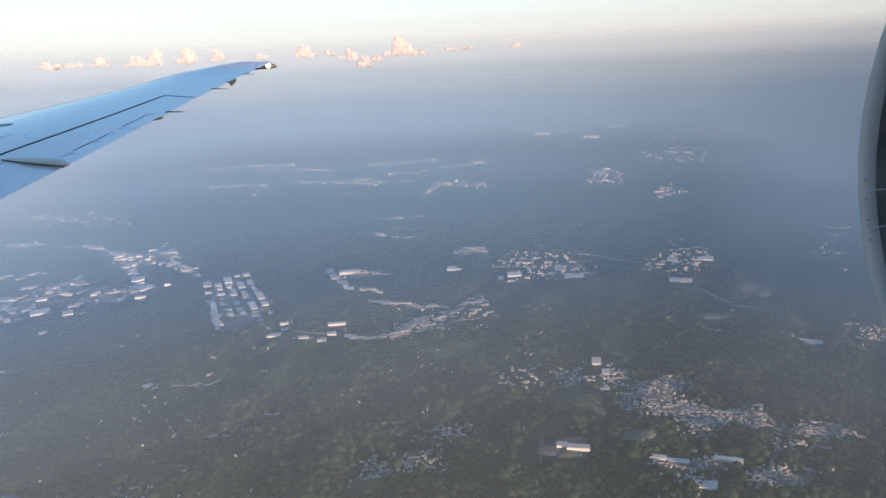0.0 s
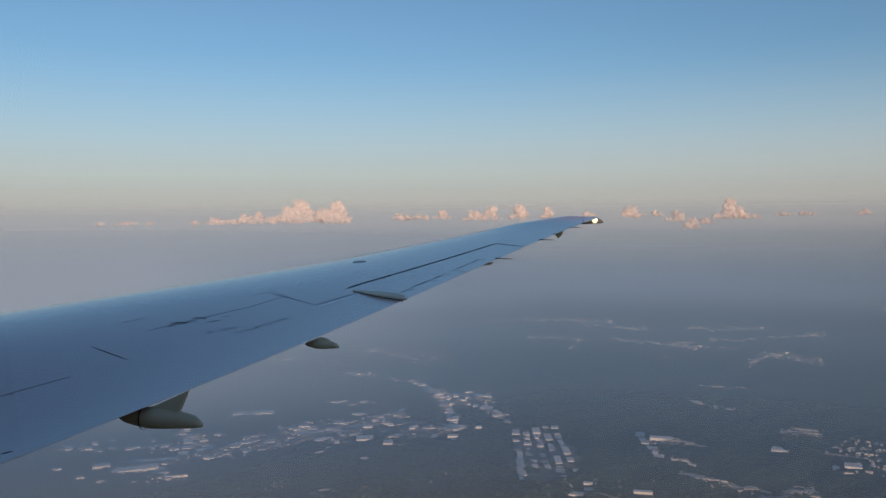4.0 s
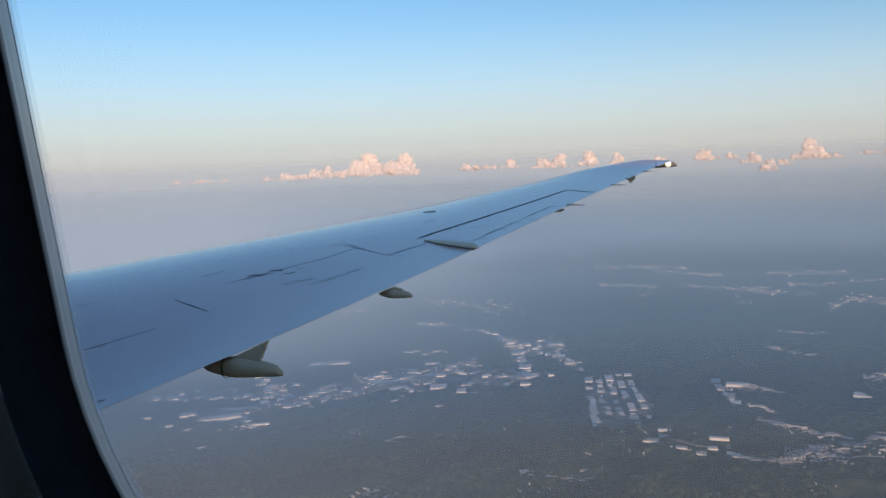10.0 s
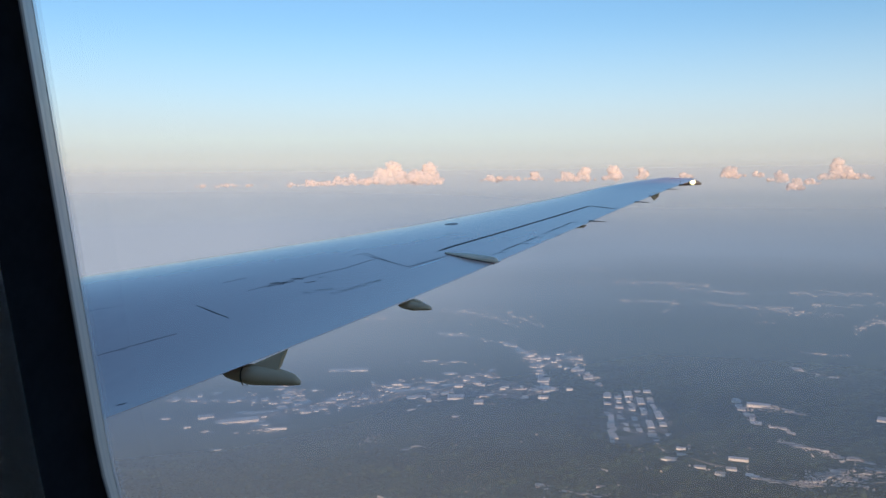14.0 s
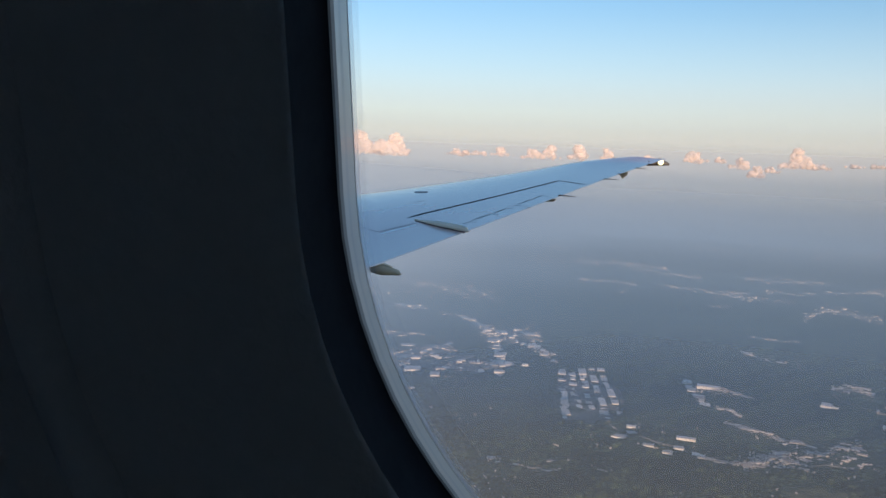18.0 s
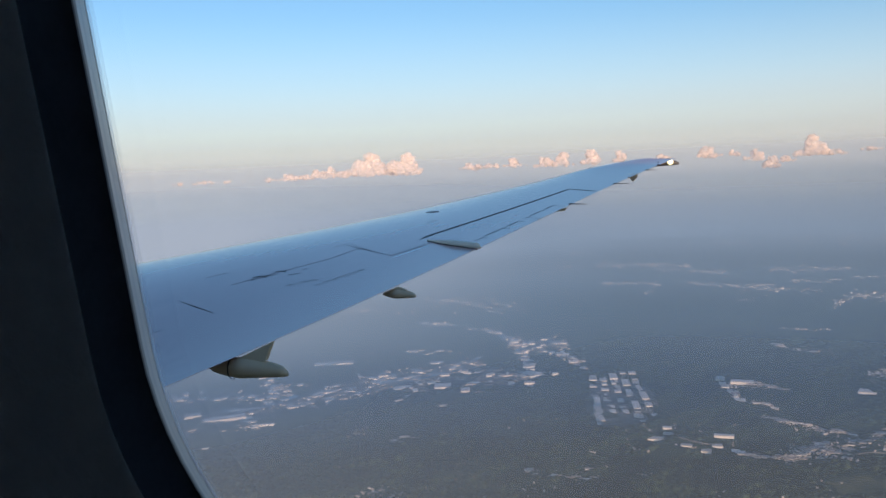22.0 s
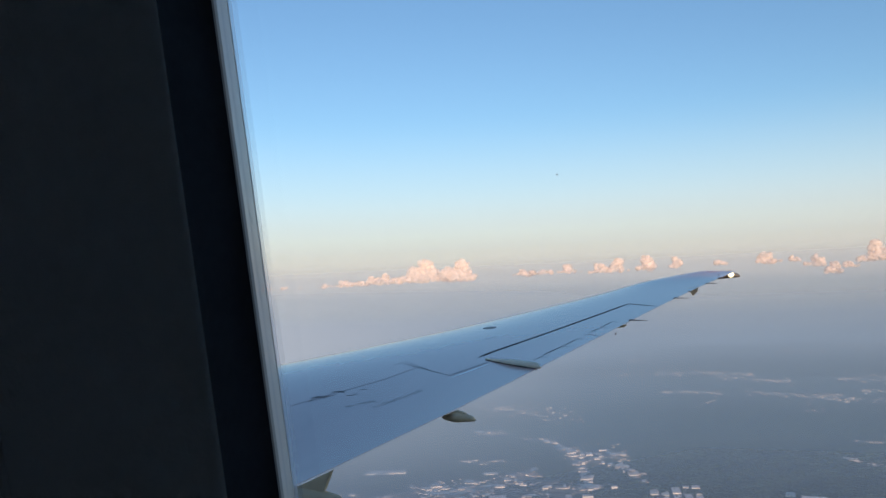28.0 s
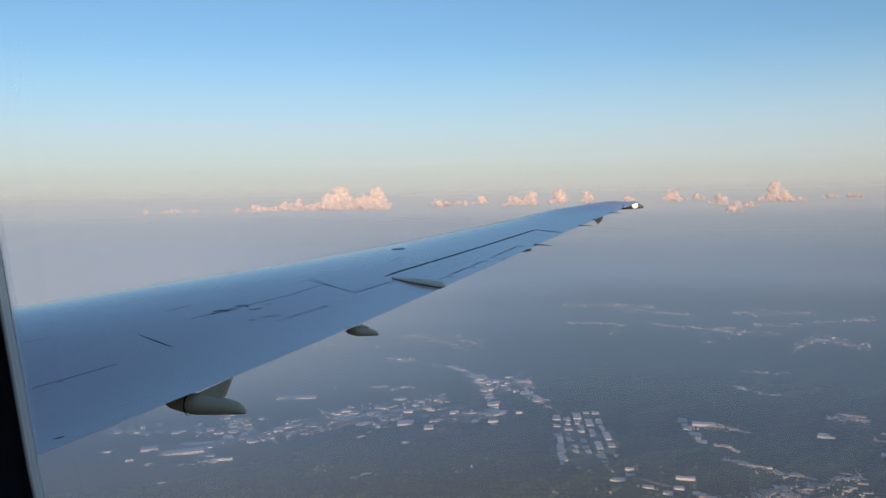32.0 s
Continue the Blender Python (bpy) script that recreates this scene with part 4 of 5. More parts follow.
for k, (cx, cy, ux, uy, vx, vy, n) in enumerate(TOWNS):
    far = math.hypot(cx, cy)
    size = 2.1 if far < 1000 else 2.8 if far < 1400 else 3.8 if far < 2100 else 5.0
    n = int(n * (2.3 if far < 1000 else 3.0 if far < 2100 else 5.0))
    wv, wf, rv, rf = [], [], [], []
    streets = max(2, int(math.sqrt(n / 3)))
    for j in range(n):
        a = (rng.integers(streets) + 0.5) / streets * 2 - 1 + rng.normal() * 0.04
        b = rng.normal() * 0.6
        if rng.random() < 0.5:
            a, b = b, a
        a += 0.25 * math.sin(3 * b + k)
        x, y = cx + a * ux + b * vx, cy + a * uy + b * vy
        L = size * rng.uniform(0.8, 1.9 if far < 2100 else 3.2) * (2.2 if rng.random() < 0.12 else 1)
        base, roof = house_arrays(x, y, L, size * rng.uniform(0.6, 1.0), size * 0.4, size * 0.22, math.atan2(uy, ux) + rng.choice([0, math.pi / 2]) + rng.normal() * 0.12)
        wf += [[i + len(wv) for i in q] for q in WALLF]
        rf += [[i + len(rv) for i in q] for q in ROOFF]
        wv += base
        rv += roof
        cleared.append((x, y, L * 0.8 + (1 if far < 1000 else 4 if far < 2100 else 9)))
    est = thing("housing_estate", Matrix(), "scattered pale houses among trees, sunlit walls", "houses", "settlements in the woods", kind="stuff")
    part("house_walls", mesh_of("house_walls", wv, wf, M_HWALL), est, "sunlit pale walls")
    part("house_roofs", mesh_of("house_roofs", rv, [tuple(dict.fromkeys(q)) for q in rf], M_HROOF), est, "weathered shingle roofs")

for x0, y0, x1, y1, vx, vy, n in STREETS + STREETS_EAST + STREETS_SOUTH + STREETS_WEST:
    wv, wf, rv, rf = [], [], [], []
    for j in range(int(n * (6.5 if math.hypot(x0, y0) < 2000 else 5.2))):
        a, s = rng.uniform(-0.15, 1.15), rng.normal() * 1.25 * abs(rng.normal()) ** 0.4
        x, y = x0 + (x1 - x0) * a + vx * s, y0 + (y1 - y0) * a + vy * s
        d = (math.hypot(x, y) / 1471) ** 0.7
        L = d * (rng.uniform(1.2, 3.8) if rng.random() < 0.9 else rng.uniform(7, 17) if d < 1.25 else rng.uniform(4, 8))
        base, roof = house_arrays(x, y, L, max(2.2 * d, L * rng.uniform(0.35, 0.6)), d * rng.uniform(0.3, 0.95), d * rng.uniform(0.15, 0.4), math.atan2(y, x) + math.pi / 2 + rng.normal() * 0.2)
        wf += [[i + len(wv) for i in q] for q in WALLF]
        rf += [[i + len(rv) for i in q] for q in ROOFF]
        wv += base
        rv += roof
        cleared.append((x, y, L * 0.7 + 3.0 * d))
    est = thing("housing_estate", Matrix(), "pale houses and sheds strung along a street", "houses", "settlements in the woods", kind="stuff")
    part("house_walls", mesh_of("house_walls", wv, wf, M_HWALL), est, "sunlit pale walls")
    part("house_roofs", mesh_of("house_roofs", rv, [tuple(dict.fromkeys(q)) for q in rf], M_HROOF), est, "pale and dark sheet roofs")

# lone farmhouses among the trees
wv, wf, rv, rf = [], [], [], []
for j in range(300):
    d, a = math.sqrt(rng.uniform(480 ** 2, 1350 ** 2)), radians(rng.uniform(-45, 28))
    x, y = d * math.cos(a), d * math.sin(a)
    for q in range(rng.integers(1, 6)):
        L = rng.uniform(1.0, 2.6) * (d / 900) ** 0.5
        xx, yy = x + rng.normal() * 9, y + rng.normal() * 9
        base, roof = house_arrays(xx, yy, L, L * 0.7, L * 0.6, L * 0.3, rng.uniform(0, 3.14))
        wf += [[i + len(wv) for i in p] for p in WALLF]
        rf += [[i + len(rv) for i in p] for p in ROOFF]
        wv += base
        rv += roof
        cleared.append((xx, yy, L * 0.8))
est = thing("farmhouses", Matrix(), "lone pale farmhouses scattered through the woods", "houses", "settlements in the woods", kind="stuff")
part("house_walls", mesh_of("house_walls", wv, wf, M_HWALL), est, "sunlit pale walls")
part("house_roofs", mesh_of("house_roofs", rv, [tuple(dict.fromkeys(q)) for q in rf], M_HROOF), est, "weathered shingle roofs")

# halls and sheds: one model, copied with its own length, width and height
hv = [(-.5, -.5, -.3), (.5, -.5, -.3), (.5, .5, -.3), (-.5, .5, -.3), (-.5, -.5, .9), (.5, -.5, .9), (.5, .5, .9), (-.5, .5, .9)]
hall_walls = mesh_of("walls", hv, WALLF, M_WALL)
rv = [(-.51, -.52, .88), (.51, -.52, .88), (.51, .52, .88), (-.51, .52, .88), (-.51, -.52, .93), (.51, -.52, .93), (.51, 0, 1.0), (.51, .52, .93), (-.51, .52, .93), (-.51, 0, 1.0)]
hall_roof = mesh_of("roof", rv, [(0, 1, 5, 4), (2, 3, 8, 7), (4, 5, 6, 9), (9, 6, 7, 8), (1, 2, 7, 6, 5), (3, 0, 4, 9, 8)], M_ROOF)
door = mesh_of("dock_door", [(-.03, -.515, -.2), (.03, -.515, -.2), (.03, -.515, .45), (-.03, -.515, .45), (-.03, -.49, -.2), (.03, -.49, -.2), (.03, -.49, .45), (-.03, -.49, .45)],
               [(0, 1, 2, 3), (1, 5, 6, 2), (4, 0, 3, 7), (3, 2, 6, 7)], M_SEAM)
hall = thing("industrial_hall", pose(1273, 765, GZ), "long flat-roofed industrial hall with pale sheet roof", "building", "industrial halls")
walls = part("walls", hall_walls, hall)
part("roof", hall_roof, hall, "pale ribbed sheet roof")
for k in range(4):
    part("dock_door", door, walls).location = (-0.36 + 0.24 * k, 0, 0)
# centre x, y, half axis along, half depth, height
HALLS = [
    (1273, 765, 37, 12, 8), (1334, 752, 31, 9, 8), (1263, 820, 14, 10, 7), (1252, 898, 9, 5, 6), (1261, 709, 14, 5, 6), (1251, 677, 18, 4, 6), (1211, 825, 6, 5, 5), (1134, 718, 5, 3, 5),
    (1687, 728, 43, 14, 8), (1508, 727, 6, 14, 7), (1391, 739, 8, 13, 7), (1406, 712, 7, 10, 6), (1457, 647, 20, 7, 6), (1369, 676, 9, 8, 6), (1519, 432, 16, 15, 7), (1617, 466, 21, 9, 7),
    (1713, 499, 15, 10, 7), (1615, 288, 9, 12, 7)]
HALLS2 = [
    (1563, 269, 10, 12, 7), (1639, 230, 6, 8, 6), (1301, 11, 7, 8, 6), (1279, 7, 10, 5, 5), (1246, 27, 12, 7, 6), (1219, -16, 8, 5, 5), (1273, -71, 14, 5, 6), (1227, -59, 7, 6, 5),
    (1206, -43, 7, 6, 5), (1206, -86, 9, 7, 5), (1567, -120, 20, 9, 7), (1585, 578, 11, 10, 6), (1542, 529, 22, 8, 6), (761, -284, 12, 5, 6), (771, -270, 6, 5, 5), (1394, -514, 17, 14, 6), (1473, -511, 7, 30, 6), (1447, -416, 13, 12, 6)]
HALLS3 = [
    (869, 307, 3, 2, 4), (1452, -391, 5, 15, 5), (1519, -318, 14, 12, 6), (971, -699, 20, 9, 6), (1453, -738, 9, 23, 6), (1431, -795, 15, 14, 6), (1293, -673, 19, 11, 6), (713, -373, 11, 4, 5), (660, -381, 5, 6, 5),
    (699, -421, 14, 4, 5), (903, -372, 6, 10, 5), (996, -398, 6, 19, 5), (719, -354, 8, 4, 5), (956, -395, 5, 14, 5),
    (653, -371, 10, 6, 5), (4255, -2195, 40, 60, 20), (4195, -2309, 30, 50, 18), (4129, -2432, 30, 50, 18), (3970, -1300, 40, 70, 20), (4100, -1750, 50, 60, 20), (3700, -1450, 35, 60, 18)]
MORE = []
for x0, y0, x1, y1, vx, vy, n in STREETS + STREETS_WEST[:1] + STREETS_WEST[7:8]:
    for j in range(n // 2):
        a, q = rng.uniform(-0.1, 1.1), rng.normal()
        MORE.append((x0 + (x1 - x0) * a + vx * q, y0 + (y1 - y0) * a + vy * q, rng.uniform(2.5, 9), rng.uniform(5, 15), rng.uniform(2.5, 5)))
for k, (x, y, l, w, h) in enumerate(HALLS + HALLS2 + HALLS3 + MORE):
    w = w if w < l or k >= len(HALLS + HALLS2 + HALLS3) else 0.6 * w
    t = math.atan2(y, x) + math.pi / 2 + rng.normal() * 0.06
    m = pose(x, y, float(ground_z(x, y)), 0, 0, math.degrees(t)) @ Matrix.Diagonal((2 * l, 2 * w, h * 0.5, 1))
    ob = hall if k == 0 else copy_thing(hall, Matrix())
    ob.matrix_world = m
    cleared.append((x, y, max(l, w) * 0.95))
# the regular industrial park
c00, c10, c11, c01 = Vector((1621, 164)), Vector((1677, 73)), Vector((1331, 16)), Vector((1296, 121))
for i in range(5):
    for j in range(12):
        if rng.random() < 0.14:
            continue
        u, w = (i + 0.5 + rng.normal() * 0.06) / 5, (j + 0.5 + rng.normal() * 0.1) / 12
        p = (c00 * (1 - u) + c10 * u) * (1 - w) + (c01 * (1 - u) + c11 * u) * w
        a = (c01 * (1 - u) + c11 * u) - (c00 * (1 - u) + c10 * u)
        ob = copy_thing(hall, Matrix())
        big = rng.random() < 0.2
        ob.matrix_world = pose(p.x, p.y, float(ground_z(p.x, p.y)), 0, 0, math.degrees(math.atan2(a.y, a.x)) + rng.normal() * 2) @ Matrix.Diagonal(
            (rng.uniform(36, 52) if big else rng.uniform(12, 24), rng.uniform(8, 15), rng.uniform(1.0, 1.6), 1))
        cleared.append((p.x, p.y, 15))


def sheet(name, cx, cy, ux, uy, vx, vy, material, label, category, lift=0.6, ragged=0.42):
    """An irregular flat patch on the ground."""
    ph = rng.uniform(0, 6.28, 3)
    rr = []
    for k in range(40):
        a = 2 * math.pi * k / 40
        r = 1 + ragged * (math.sin(2 * a + ph[0]) * 0.5 + math.sin(3 * a + ph[1]) * 0.4 + math.sin(5 * a + ph[2]) * 0.3 + math.sin(9 * a + ph[0]) * 0.15)
        x, y = cx + r * (math.cos(a) * ux + math.sin(a) * vx), cy + r * (math.cos(a) * uy + math.sin(a) * vy)
        rr.append((x, y))
    vv = [(cx, cy, float(ground_z(cx, cy)) + lift)] + [(cx + (x - cx) * s, cy + (y - cy) * s, float(ground_z(cx + (x - cx) * s, cy + (y - cy) * s)) + (lift if s < 1 else -1)) for s in (0.5, 0.95, 1.0) for x, y in rr]
    ff = [(0, 1 + k, 1 + (k + 1) % 40) for k in range(40)]
    for ring in range(2):
        ff += [(1 + 40 * ring + k, 41 + 40 * ring + k, 41 + 40 * ring + (k + 1) % 40, 1 + 40 * ring + (k + 1) % 40) for k in range(40)]
    cleared.append((cx, cy, -1, ux, uy, vx, vy))
    return tagged(new(name, mesh_of(name, vv, ff, material, True)), label, category, kind="structure")


sheet("pond", 810, 286, -2, -15, 29, 8, M_WATER, "small dark pond in the woods", "pond")
sheet("lake", 2267, -1645, -52, -90, 141, -100, M_WATER, "pale lake reflecting the sky", "lake")
sheet("bare_soil", 3535, -1993, -63, -78, 209, -117, M_SOIL, "cleared orange clay ground", "soil")
sheet("bare_soil", 3900, -2450, -92, -146, 145, -89, M_SOIL, "cleared orange clay ground", "soil")
sheet("bare_soil", 848, -341, -1, -8, 23, -9, M_SOIL, "cleared orange clay ground", "soil")
sheet("meadow", 1105, -219, -8, -46, 32, -6, M_FIELD, "dark green open meadow", "meadow")
sheet("meadow", 884, -326, -5, -34, 34, -12, M_FIELD, "pale green open meadow", "meadow")
sheet("meadow", 755, -57, -3, -23, 14, -1, M_FIELD, "pale green open meadow", "meadow")
sheet("meadow", 845, 148, -3, -26, 17, 2, M_FIELD, "pale green open meadow", "meadow")
sheet("parking_lot", 1217, -779, -11, -29, 50, -31, M_LOT, "pale asphalt parking lot", "parking lot")
sheet("parking_lot", 1105, -630, -5, -16, 15, -8, M_LOT, "pale asphalt parking lot", "parking lot")
sheet("parking_lot", 767, -273, -3, -23, 24, -8, M_LOT, "pale asphalt parking lot beside a hall", "parking lot")
sheet("parking_lot", 763, -351, -6, -19, 13, -6, M_LOT, "pale asphalt parking lot", "parking lot")
for x, y, ux, uy, vx, vy in ((885, -430, -10, -32, 32, -15), (797, -443, -8, -24, 23, -13), (782, -490, -7, -22, 20, -13), (732, -547, -9, -30, 14, -10), (654, -452, -8, -24, 16, -11), (825, -422, -4, -28, 18, -9), (701, -385, -9, -30, 11, -6)):
    sheet("yard", x, y, ux, uy, vx, vy, M_LOT, "paved streets and yards between houses", "yard")
sheet("parking_lot", 1440, -520, -12, -48, 70, -24, M_LOT, "pale asphalt parking lot", "parking lot")
sheet("yard", 1460, 92, 10, -60, 185, 14, M_LOT, "paved yards between industrial halls", "yard", ragged=0.08)
sheet("yard", 1300, 755, 20, -70, 45, 20, M_LOT, "paved yards between industrial halls", "yard")
sheet("yard", 1620, 400, 16, -75, 70, 18, M_LOT, "paved yards between industrial halls", "yard")


for x0, y0, x1, y1, vx, vy, n in STREETS:
    sheet("yard", (x0 + x1) / 2, (y0 + y1) / 2, (x1 - x0) * 0.55, (y1 - y0) * 0.55, vx * 1.3, vy * 1.3, M_LOT, "paved yards and streets between houses", "yard")


def road(pts, width, label):
    width *= 0.55
    rings = []
    P = []
    for a, b in zip(pts, pts[1:]):
        n = max(2, int(math.dist(a, b) / 12))
        P += [(a[0] + (b[0] - a[0]) * k / n, a[1] + (b[1] - a[1]) * k / n) for k in range(n)]
    P.append(pts[-1])
    P = np.array(P, float)
    for _ in range(6):
        P[1:-1] = (P[:-2] + 2 * P[1:-1] + P[2:]) / 4
    for k, (x, y) in enumerate(P):
        d = P[min(k + 1, len(P) - 1)] - P[max(k - 1, 0)]
        d /= np.hypot(*d)
        l, r = (x - d[1] * width / 2, y + d[0] * width / 2), (x + d[1] * width / 2, y - d[0] * width / 2)
        z = float(ground_z(x, y)) + 0.8
        rings.append([(*l, z), (*r, z), (*r, z - 3), (*l, z - 3)])
        cleared.append((x, y, width * 0.9))
    vv, ff = loft(rings)
    tagged(new("road", mesh_of("road", vv, ff, M_ROAD)), label, "road", kind="structure")


road([(1700, -560), (1560, -592), (1452, -667), (1272, -679), (1132, -691), (1048, -724), (972, -753), (882, -748), (700, -800)], 11, "pale main road through the woods")
road([(829, -580), (746, -510), (681, -461), (631, -408)], 8, "pale road between houses")
road([(1776, -1333), (1360, -1062), (1121, -901), (986, -772), (899, -665), (829, -580)], 8, "pale road through the woods")
road([(799, -257), (713, -225), (633, -191)], 3, "pale track through the woods")
road([(996, 139), (932, 124), (882, 101)], 3, "pale track through the woods")
road([(1908, -316), (1667, -322), (1537, -351), (1475, -470)], 5, "pale road through the woods")
road([(2172, 658), (2145, 546), (2045, 438), (1948, 375), (1857, 331), (1700, 330), (1560, 470), (1450, 640), (1330, 800)], 8, "pale road between settlements")
road([(1640, 118), (1310, 68), (1240, -10), (1215, -120), (1225, -300)], 5, "pale road along industrial halls")
road([(1655, 100), (1315, 45)], 4, "pale road between industrial halls")

# woods: crowns as small uneven lumps
phi = (1 + 5 ** 0.5) / 2
ICO = np.array([(-1, phi, 0), (1, phi, 0), (-1, -phi, 0), (1, -phi, 0), (0, -1, phi), (0, 1, phi), (0, -1, -phi), (0, 1, -phi), (phi, 0, -1), (phi, 0, 1), (-phi, 0, -1), (-phi, 0, 1)]) / 1.9
ICOF = np.array([(0, 11, 5), (0, 5, 1), (0, 1, 7), (0, 7, 10), (0, 10, 11), (1, 5, 9), (5, 11, 4), (11, 10, 2), (10, 7, 6), (7, 1, 8), (3, 9, 4), (3, 4, 2), (3, 2, 6), (3, 6, 8), (3, 8, 9), (4, 9, 5), (2, 4, 11), (6, 2, 10), (8, 6, 7), (9, 8, 1)])
GRID = 8.0
blocked = set()
for c in cleared:
    if c[2] < 0:
        _, _, _, ux, uy, vx, vy = c
        for a in np.linspace(-1, 1, 40):
            for b in np.linspace(-1, 1, 40):
                if a * a + b * b < 1:
                    blocked.add((int((c[0] + a * ux + b * vx) // GRID), int((c[1] + a * uy + b * vy) // GRID)))
    else:
        n = max(1, int(c[2] / GRID + 0.6))
        for i in range(-n, n + 1):
            for j in range(-n, n + 1):
                if (i * i + j * j) * GRID * GRID <= c[2] ** 2 + 20:
                    blocked.add((int(c[0] // GRID) + i, int(c[1] // GRID) + j))


OCT = np.array([(1, 0, 0), (0, 1, 0), (-1, 0, 0), (0, -1, 0), (0, 0, 0.9), (0, 0, -0.6)])
OCTF = np.array([(0, 1, 4), (1, 2, 4), (2, 3, 4), (3, 0, 4), (1, 0, 5), (2, 1, 5), (3, 2, 5), (0, 3, 5)])


def woods(name, r0, r1, a0, a1, count, size, label, shape=ICO, skin=ICOF, leaves=None, tall=1.0, rounded=False):
    r = np.sqrt(rng.uniform(r0 ** 2, r1 ** 2, count))
    a = np.radians(rng.uniform(a0, a1, count))
    x, y = r * np.cos(a), r * np.sin(a)
    gap = np.sin(x / 83 + 2 * np.sin(y / 120)) * np.sin(y / 71 + 2 * np.sin(x / 140)) + 0.5 * np.sin(x / 31 + y / 23)
    ok = np.array([(int(p // GRID), int(q // GRID)) not in blocked for p, q in zip(x, y)]) & (gap < 1.02)
    ok &= rng.random(count) < (r1 - r) / (0.35 * (r1 - r0))
    x, y = x[ok], y[ok]
    n = len(x)
    s = size * rng.uniform(0.6, 1.35, n) * (1 + 0.25 * np.sin(x / 47) * np.sin(y / 39))
    h = tall * s * rng.uniform(0.7, 1.25, n)
    tu = rng.uniform(0, 6.28, n)
    k = len(shape)
    p = shape[None] * (1 + rng.uniform(-0.3, 0.3, (n, k, 1)))
    c, q = np.cos(tu)[:, None], np.sin(tu)[:, None]
    X, Y = p[..., 0] * c - p[..., 1] * q, p[..., 0] * q + p[..., 1] * c
    vv = np.stack([x[:, None] + X * s[:, None], y[:, None] + Y * s[:, None], (ground_z(x, y) + h * 0.45)[:, None] + p[..., 2] * h[:, None]], -1).reshape(-1, 3)
    ff = (skin[None] + k * np.arange(n)[:, None, None]).reshape(-1, 3)
    tagged(new(name, big_mesh(name, vv, ff, leaves or M_TREE, rounded)), label, "woods", kind="stuff")


woods("near_woods", 420, 1250, -62, 50, 90000, 2.9, "dense dark green tree crowns of the near woods", ICO, ICOF, M_TREE, 0.42, True)
woods("near_tree_clumps", 420, 1300, -62, 50, 24000, 4.7, "taller tree clumps in the near woods, dark tones in place of tree shadow", ICO, ICOF, M_CLUMP, 0.7, True)
woods("near_undergrowth", 420, 1000, -62, 50, 45000, 1.6, "low bushes and saplings between the near trees", OCT, OCTF, M_TREE, 0.5)
woods("middle_woods", 1000, 2500, -46, 50, 75000, 7.0, "dense dark green tree crowns farther off", OCT, OCTF, M_TREE_FAR, 0.16, True)
woods("far_woods", 1900, 4200, -42, 48, 36000, 12.0, "hazy tree crowns of the far woods", OCT, OCTF, M_TREE_FAR, 0.08, True)

bm = bmesh.new()
bmesh.ops.create_icosphere(bm, subdivisions=2, radius=1)
PUFF = np.array([q.co for q in bm.verts])
PUFF_F = np.array([[q.index for q in g.verts] for g in bm.faces])
bm.free()


# clouds on the skyline: azimuth, base, half width, height in degrees
def puff_mesh(name, spots, swollen, material, seed):
    """One skin over many uneven puffs; spots are (azimuth, height, distance, radius)."""
    vv, ff = [], []
    for k, (az, z, R1, size) in enumerate(spots):
        w = np.array([1 + 0.34 * noise.fractal(Vector(q) * 1.7 + Vector((k * 7.3, seed * 3.1, 0)), 0.8, 2.1, 4) for q in PUFF])
        p = PUFF * w[:, None] * size * swollen * np.array((0.5, 1.12, 0.92)) + np.array((R1, 0, z))
        a = radians(az)
        vv.append(p @ np.array(((math.cos(a), math.sin(a), 0), (-math.sin(a), math.cos(a), 0), (0, 0, 1))))
        ff.append(PUFF_F + k * len(PUFF))
    return big_mesh(name, np.concatenate(vv), np.concatenate(ff), material, True)


def cloud(az, base, half, high, puffs, seed):
    r = np.random.default_rng(seed)
    R = 1200.0
    d = math.tan(radians(1)) * R
    spots = []
    wide = min(0.6, 0.42 * high / half)
    towers = [(r.uniform(-0.7, 0.7), r.uniform(0.5, 0.95)) for _ in range(max(1, int(half / max(high, 0.3) * 1.6)))] + [(r.uniform(-0.25, 0.25), 1.0)]
    for k in range(int(puffs * 4)):
        if k % 4 == 0:
            s, up, size = np.clip(r.normal() * 0.55, -1.1, 1.1), r.uniform(-0.03, 0.14), 0.05 + 0.06 * r.random()
        else:
            c, tall = towers[r.integers(len(towers))]
            a, q = r.uniform(0, math.pi), math.sqrt(r.random())
            s, up = c + math.cos(a) * q * wide, tall * (1 - 0.3 * abs(c)) * (0.12 + 0.8 * math.sin(a) * q)
            size = 0.07 + 0.09 * r.random() ** 1.5
        spots.append((az - half * s, d * (base + high * up), R + r.normal() * 0.8, d * size * (0.55 + 0.7 * high)))
    ob = new("cloud", puff_mesh("cloud", spots, 1.0, M_CLOUD, seed))
    edge = part("cloud_fringe", puff_mesh("cloud_fringe", spots[::2], 1.65, M_WISP, seed + 50), ob, "thin soft fringe of the cloud")
    for o, voxel, rounds in ((ob, 0.4, 9), (edge, 0.5, 12)):
        melt = o.modifiers.new("melt", "REMESH")
        melt.mode, melt.voxel_size, melt.use_smooth_shade = "VOXEL", voxel, True
        ease = o.modifiers.new("ease", "SMOOTH")
        ease.factor, ease.iterations = 0.5, rounds
    tagged(ob, "small cumulus cloud, warm light tinted in, lit by the low sun", "cloud", "clouds on the skyline")


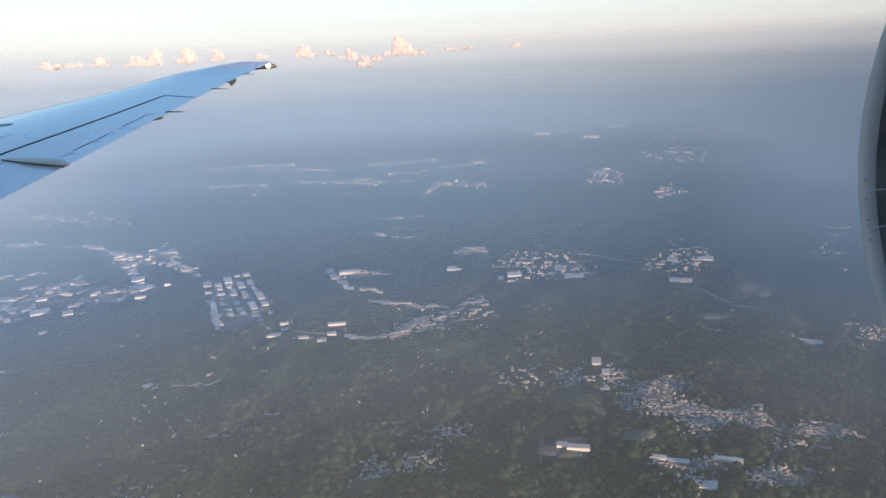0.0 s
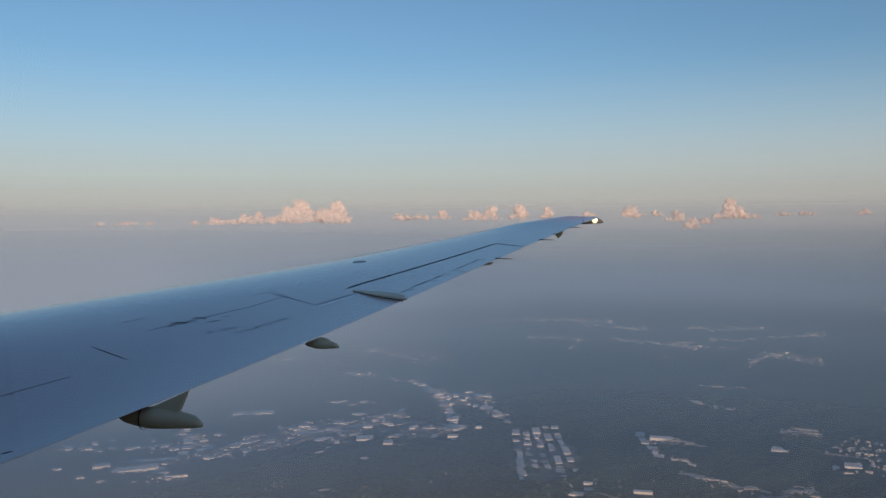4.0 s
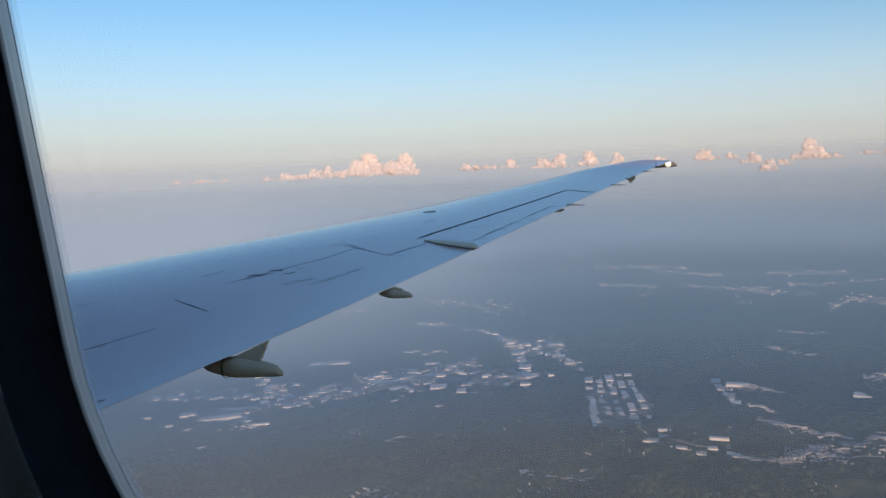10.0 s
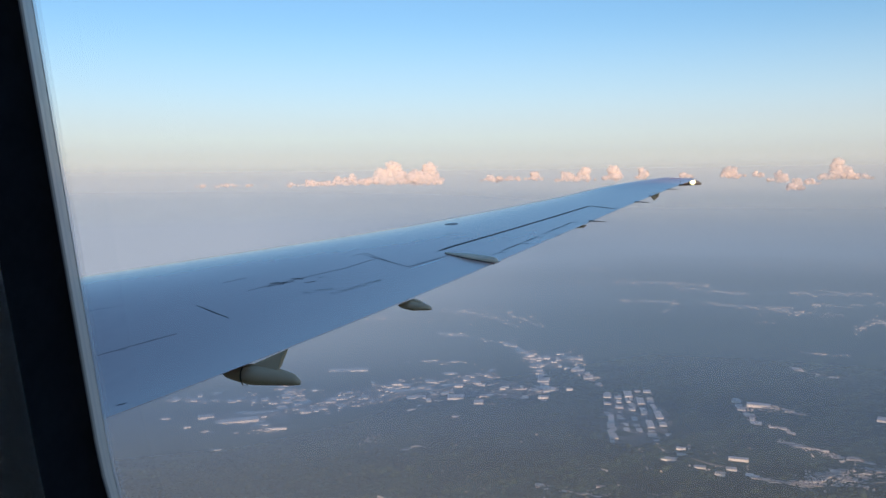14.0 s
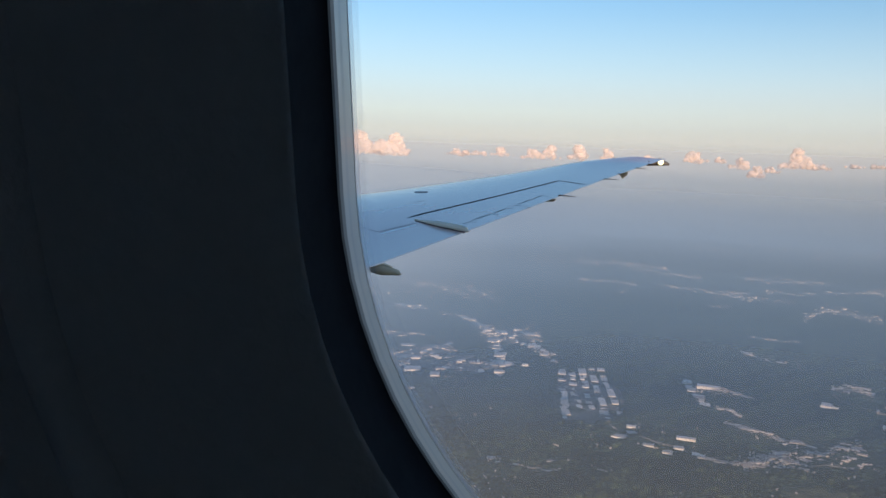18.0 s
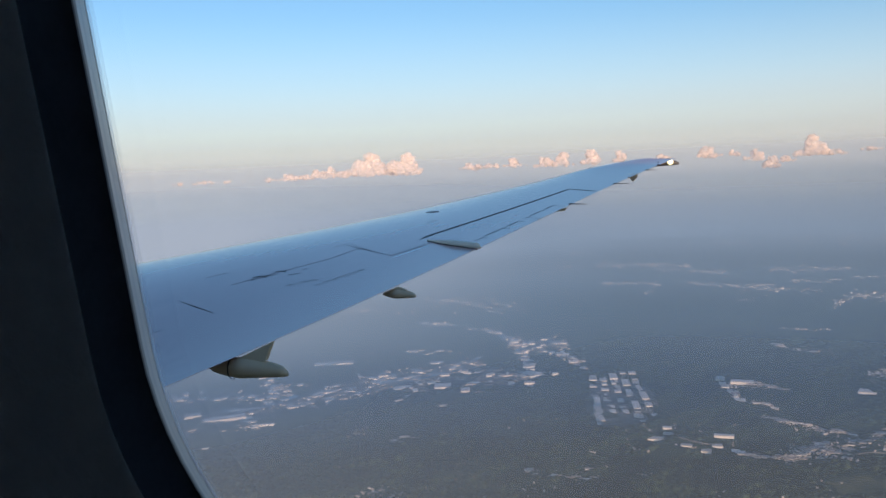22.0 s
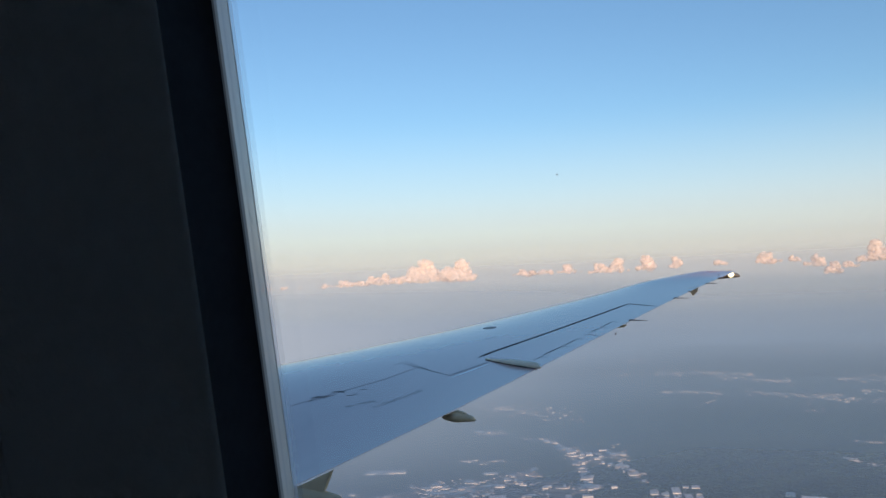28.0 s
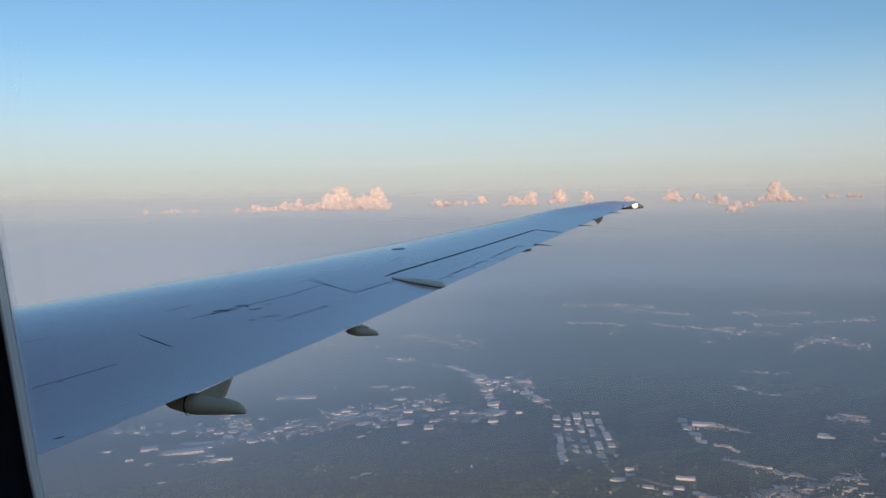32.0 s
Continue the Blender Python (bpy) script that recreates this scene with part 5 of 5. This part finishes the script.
for k, (az, base, half, high, n) in enumerate([
        (25.6, -0.1, 1.9, 0.45, 22), (22.9, 0.0, 1.6, 0.75, 28), (20.2, 0.05, 1.3, 1.65, 60), (17.8, 0.05, 1.0, 1.55, 50), (13.4, 0.1, 0.8, 0.6, 12), (12.0, 0.15, 1.0, 0.35, 12), (10.3, 0.15, 0.5, 0.7, 10),
        (8.3, 0.1, 0.9, 0.7, 16), (6.9, 0.1, 0.5, 1.1, 12), (5.1, 0.15, 0.45, 1.2, 14), (3.3, 0.2, 0.35, 0.8, 8), (0.4, 0.2, 0.5, 0.4, 6), (-2.5, 0.2, 0.6, 0.95, 16), (-4.0, 0.2, 0.4, 0.4, 5),
        (-5.3, -0.1, 0.5, 0.8, 12), (-6.3, -0.6, 0.4, 0.9, 10), (-7.2, -0.3, 0.4, 0.5, 6), (-8.6, 0.1, 0.75, 1.3, 28), (-9.6, 0.0, 0.8, 0.4, 10), (-12.0, 0.2, 0.6, 0.2, 6), (-13.6, 0.2, 1.0, 0.25, 8), (-16.5, 0.2, 0.6, 0.3, 6),
        (31, -0.1, 2.5, 0.2, 10)]):
    cloud(az, base, half * 1.15, high * 0.86, n, k)

# haze: veils with the airlight painted into their tint, thicker towards the horizon
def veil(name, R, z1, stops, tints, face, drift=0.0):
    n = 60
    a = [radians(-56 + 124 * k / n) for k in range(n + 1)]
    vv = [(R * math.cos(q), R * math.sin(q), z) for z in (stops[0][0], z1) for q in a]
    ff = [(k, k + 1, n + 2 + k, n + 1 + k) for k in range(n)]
    tagged(new(name, mesh_of(name, vv, ff, haze_mat(name, stops, tints, face, drift), True)), "veil painted with pale evening haze over the land", "haze", kind="stuff")


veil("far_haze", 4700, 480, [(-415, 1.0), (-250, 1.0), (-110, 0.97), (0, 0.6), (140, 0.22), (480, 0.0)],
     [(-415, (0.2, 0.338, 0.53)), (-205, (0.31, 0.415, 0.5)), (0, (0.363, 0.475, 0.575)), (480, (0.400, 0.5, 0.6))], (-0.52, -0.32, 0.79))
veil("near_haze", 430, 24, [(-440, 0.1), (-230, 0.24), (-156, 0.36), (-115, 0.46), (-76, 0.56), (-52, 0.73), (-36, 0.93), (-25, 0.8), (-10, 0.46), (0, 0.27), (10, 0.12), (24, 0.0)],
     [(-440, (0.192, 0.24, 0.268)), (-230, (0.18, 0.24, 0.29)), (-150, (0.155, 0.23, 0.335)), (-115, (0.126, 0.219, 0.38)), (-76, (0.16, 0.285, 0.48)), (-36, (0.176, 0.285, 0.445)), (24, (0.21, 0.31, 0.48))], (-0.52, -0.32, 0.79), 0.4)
